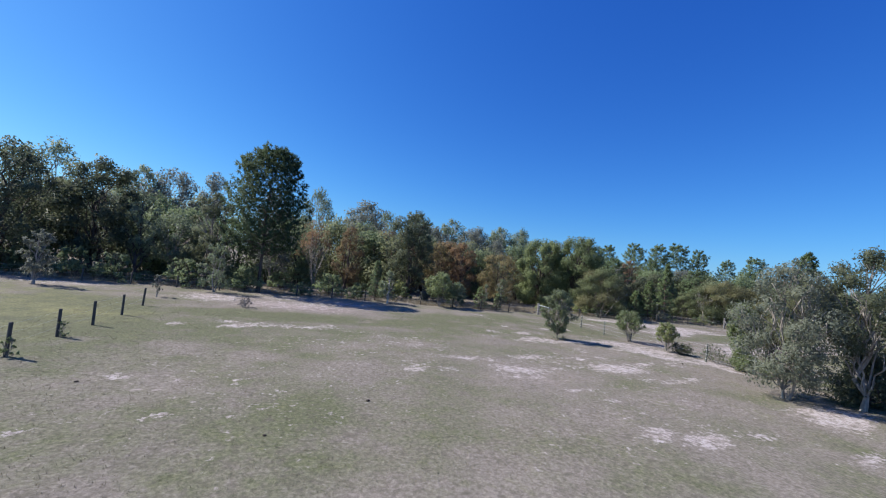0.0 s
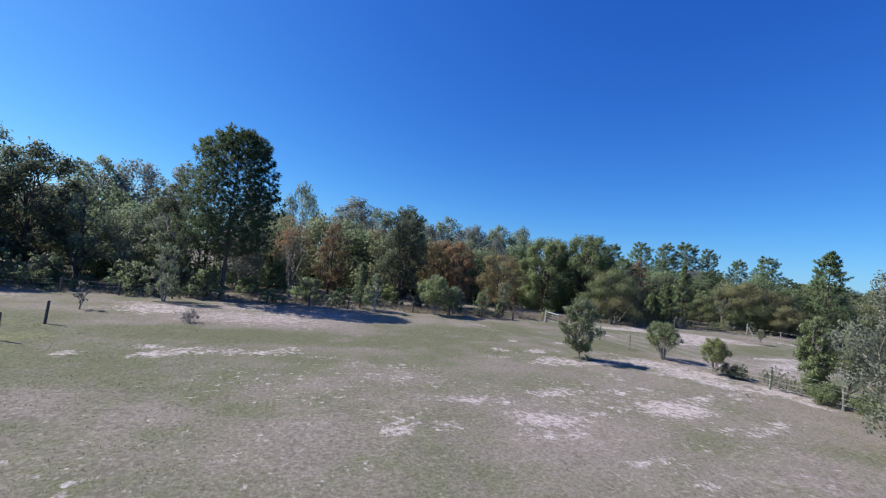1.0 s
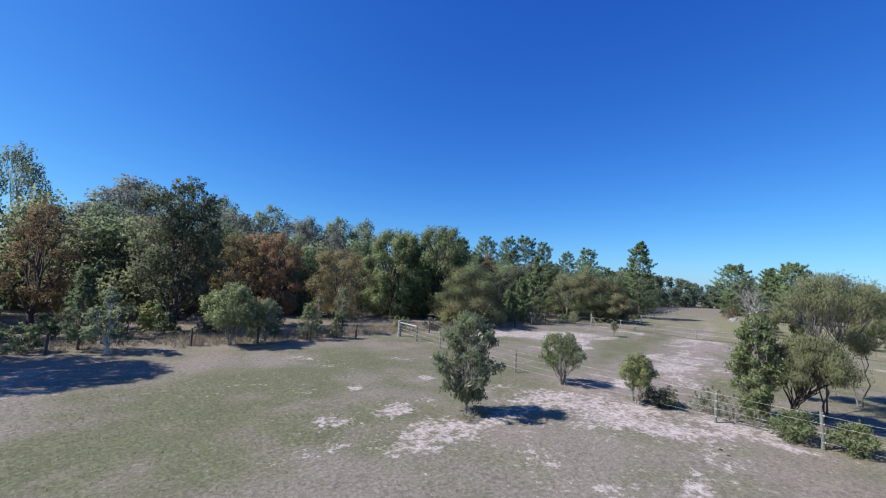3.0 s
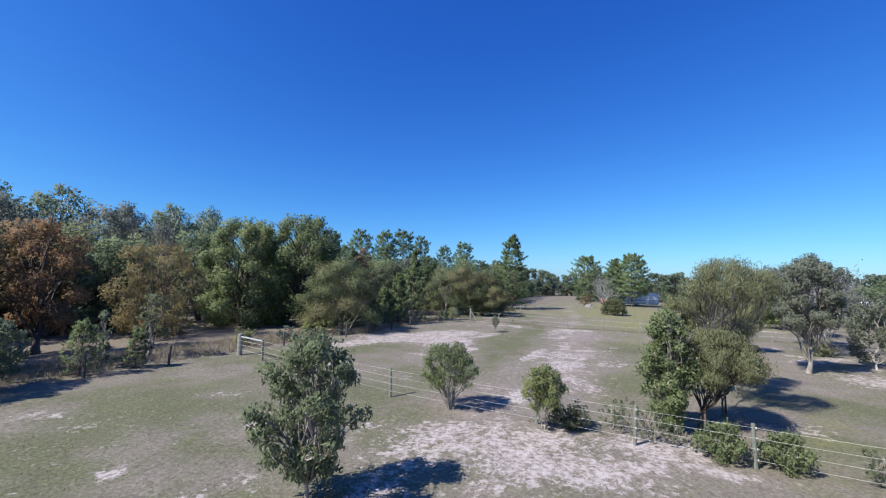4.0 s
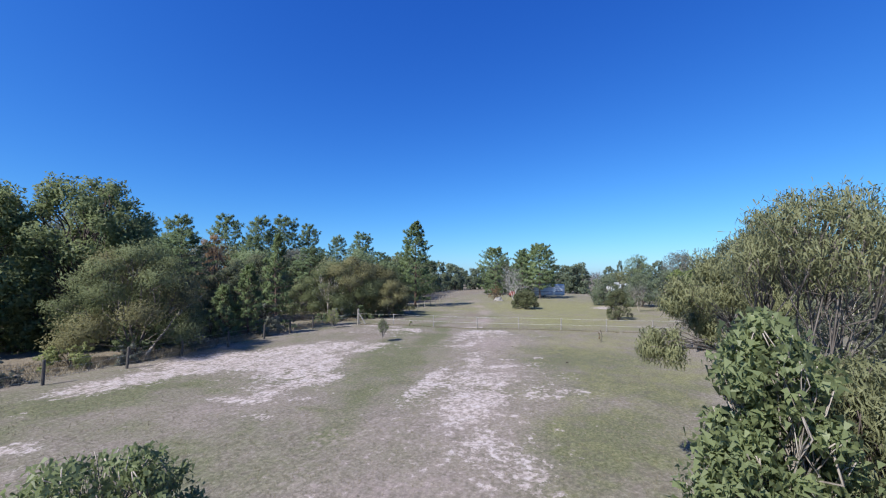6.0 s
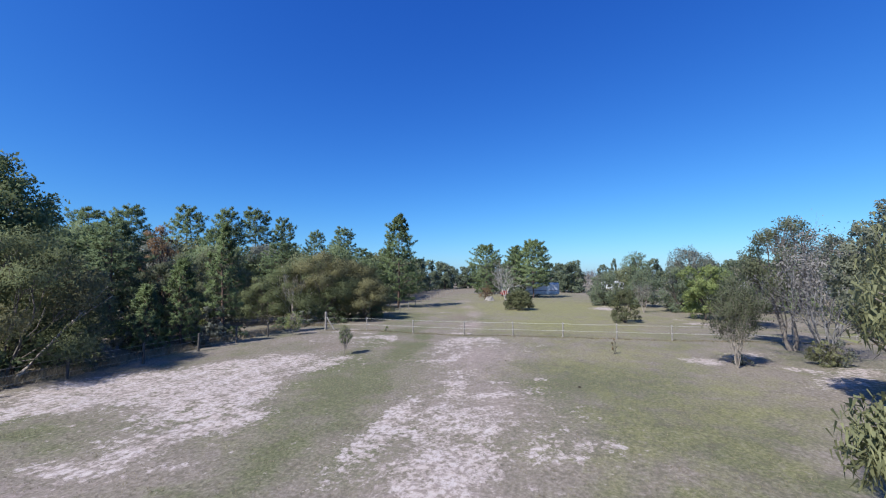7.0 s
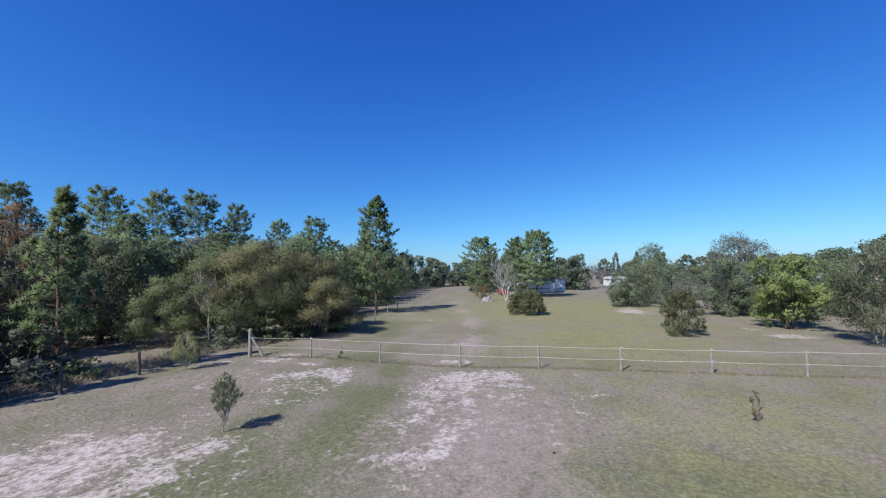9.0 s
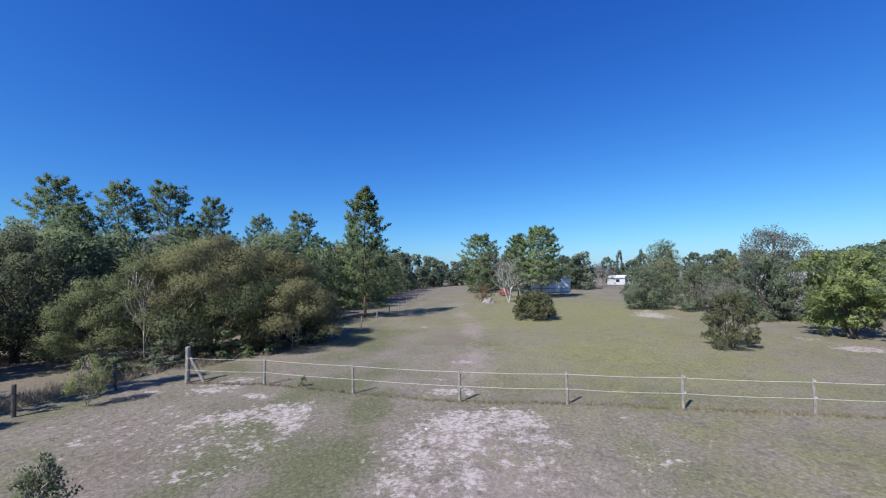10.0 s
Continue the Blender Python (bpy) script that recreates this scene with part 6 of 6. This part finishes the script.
fence("dark timber posts of a side paddock", [(-9.3, 11.5), (-9.3, 16.0), (-9.3, 20.1), (-9.3, 23.8), (-9.1, 27.0), (-9.0, 30.9), (-9.1, 35.3)], 1.3, 0.07, POST_DARK, (0.45, 0.85, 1.2), 0.003, WIRE, 0.01)
fence("distant post and wire fence along the pines", [(84 + 6 * i, 43.6 + 0.75 * i) for i in range(16)], 1.2, 0.06, POST_GREY, (0.5, 1.05), 0.008, WIRE, 0.03)

corner = thing("corner_post", pose(70.0, 44.85, 0), "grey timber corner post with a leaning brace", "fence post")
part_mesh("post", post_mesh("post", 1.75, 0.12, POST_GREY), corner)
bm = bmesh.new()
v, f = tubes([limb(np.random.default_rng(3), (0.15, -0.85, -0.05), (0.05, -0.1, 1.2), 0.08, 0.07, 4, 0, 0.008)], 8)
part_mesh("brace", mesh_of("brace", v, f, POST_GREY), corner)
bm.free()

strainer = thing("strainer_post", pose(34.2, 47.4, 0), "thick grey strainer post with a pale top rail", "fence post")
part_mesh("post", post_mesh("post", 1.5, 0.17, POST_GREY), strainer)
v, f = tubes([limb(np.random.default_rng(4), (0, 0, 1.28), (-0.4, -3.0, 1.28), 0.055, 0.055, 4, 0, 0.002)], 8)
part_mesh("rail", mesh_of("rail", v, f, RAIL_PALE), strainer, "pale grey horizontal rail")
for z in (0.35, 0.7, 1.0):
    v, f = tubes([[(0, -0.17, z, 0.008), (-0.4, -3.0, z, 0.008)]], 4)
    part_mesh("wire", mesh_of("wire", v, f, TAPE), strainer)
    bm = bmesh.new()
    bmesh.ops.create_cone(bm, cap_ends=False, segments=14, radius1=0.182, radius2=0.182, depth=0.04)
    bmesh.ops.translate(bm, verts=bm.verts, vec=(0, 0, z))
    part("band", bm, INSULATOR, strainer, "white tape band")


# ---- grass ----
GRASS = leaf_mat("paddock_grass", (0.085, 0.080, 0.040), (0.330, 0.280, 0.190), 0.2, 0.0, 0.8)
STRAW = leaf_mat("dry_tall_grass", (0.150, 0.126, 0.085), (0.420, 0.365, 0.265), 0.25, 0.0, 0.8)


def grass(name, label, places, tall, wide, blades, material, seed):
    """Tufts of thin blades at the places given, as one sheet of growth."""
    rng = np.random.default_rng(seed)
    k = len(places) * blades
    c = np.repeat(places, blades, axis=0) + np.concatenate([rng.normal(0, wide * 2.5, (k, 2)), np.zeros((k, 1))], 1)
    lean = np.concatenate([rng.normal(0, 0.45, (k, 2)), np.ones((k, 1))], 1) * tall * rng.uniform(0.5, 1.3, (k, 1))
    a = rng.uniform(0, math.pi, k)
    side = np.stack([np.cos(a), np.sin(a), np.zeros(k)], 1) * wide * 0.5
    v = np.stack([c - side, c + side, c + lean], 1).reshape(-1, 3)
    ob = new(name, mesh_of(name, v, np.arange(k * 3).reshape(k, 3), material))
    return tagged(ob, label, "grass", kind="stuff")


rng = np.random.default_rng(8)
q = np.concatenate([rng.uniform((-12, 9), (32, 40), (23000, 2)), rng.uniform((30, 17), (74, 46), (27000, 2))])
bare_at = cover(q[:, 0], q[:, 1], SAND)
q = q[rng.uniform(0, 1, len(q)) > np.clip(bare_at * 1.1 - 0.15, 0, 0.93)]
places = np.stack([q[:, 0], q[:, 1], relief(q[:, 0], q[:, 1]) - 0.01], 1)
grass("paddock_grass", "short grazed tufts of dry green-brown grass", places, 0.055, 0.018, 3, GRASS, 9)
q = np.concatenate([rng.uniform((-40, 50.0), (16, 55), (1500, 2)), rng.uniform((16, 48.6), (47, 54), (1900, 2)), rng.uniform((47, 48.2), (72, 50.5), (1200, 2)), rng.uniform((72, 46.5), (76, 49), (150, 2))])
places = np.stack([q[:, 0], q[:, 1], relief(q[:, 0], q[:, 1]) - 0.02], 1)
grass("dry_grass", "tall straw-coloured dry grass along the wood's edge", places, 0.4, 0.03, 9, STRAW, 10)

a = rng.uniform(0, 1, 2200)
xs, ys = np.interp(a, np.linspace(0, 1, len(far_line)), [q[0] for q in far_line]), np.interp(a, np.linspace(0, 1, len(far_line)), [q[1] for q in far_line])
xs = xs + rng.normal(0, 0.12, len(xs))
places = np.stack([xs, ys, relief(xs, ys) - 0.01], 1)
grass("fence_grass", "ungrazed fringe of dry grass under the far fence", places, 0.13, 0.02, 4, GRASS, 14)

# ---- small things on the ground ----
DUNG = plain_mat("dry_dung", (0.035, 0.026, 0.018), 0.95, 0.0, 0.3, 20)
STONE = plain_mat("pale_stone", (0.62, 0.60, 0.56), 0.8, 0.0, 0.1, 10)


def lump(name, label, category, x, y, size, material, seed, group=""):
    rng = np.random.default_rng(seed)
    bm = bmesh.new()
    bmesh.ops.create_icosphere(bm, subdivisions=2, radius=1)
    for q in bm.verts:
        q.co = Vector(np.array(q.co) * rng.uniform(0.8, 1.15) * (size, size * 0.8, size * 0.4))
    me = bpy.data.meshes.new(name)
    bm.to_mesh(me)
    bm.free()
    me.materials.append(material)
    ob = new(name, me)
    ob.matrix_basis = here(x, y, seed * 37 % 360) @ Matrix.Translation((0, 0, size * 0.25))
    return tagged(ob, label, category, group)


for i, (x, y) in enumerate([(28.3, 36.2), (28.5, 36.6), (30.5, 37.7), (0.0, 12.1), (-6.0, 17.0), (3.4, 14.6), (27.2, 20.1), (27.6, 20.4), (54.0, 22.2), (59.2, 26.1)]):
    lump("dung", "dark dry horse dung on the grass", "dung", x, y, 0.06 + 0.015 * (i % 3), DUNG, i + 1, "dung on the grass")
lump("stone", "small white stone on bare sand", "stone", 66.2, 31.3, 0.06, STONE, 31)
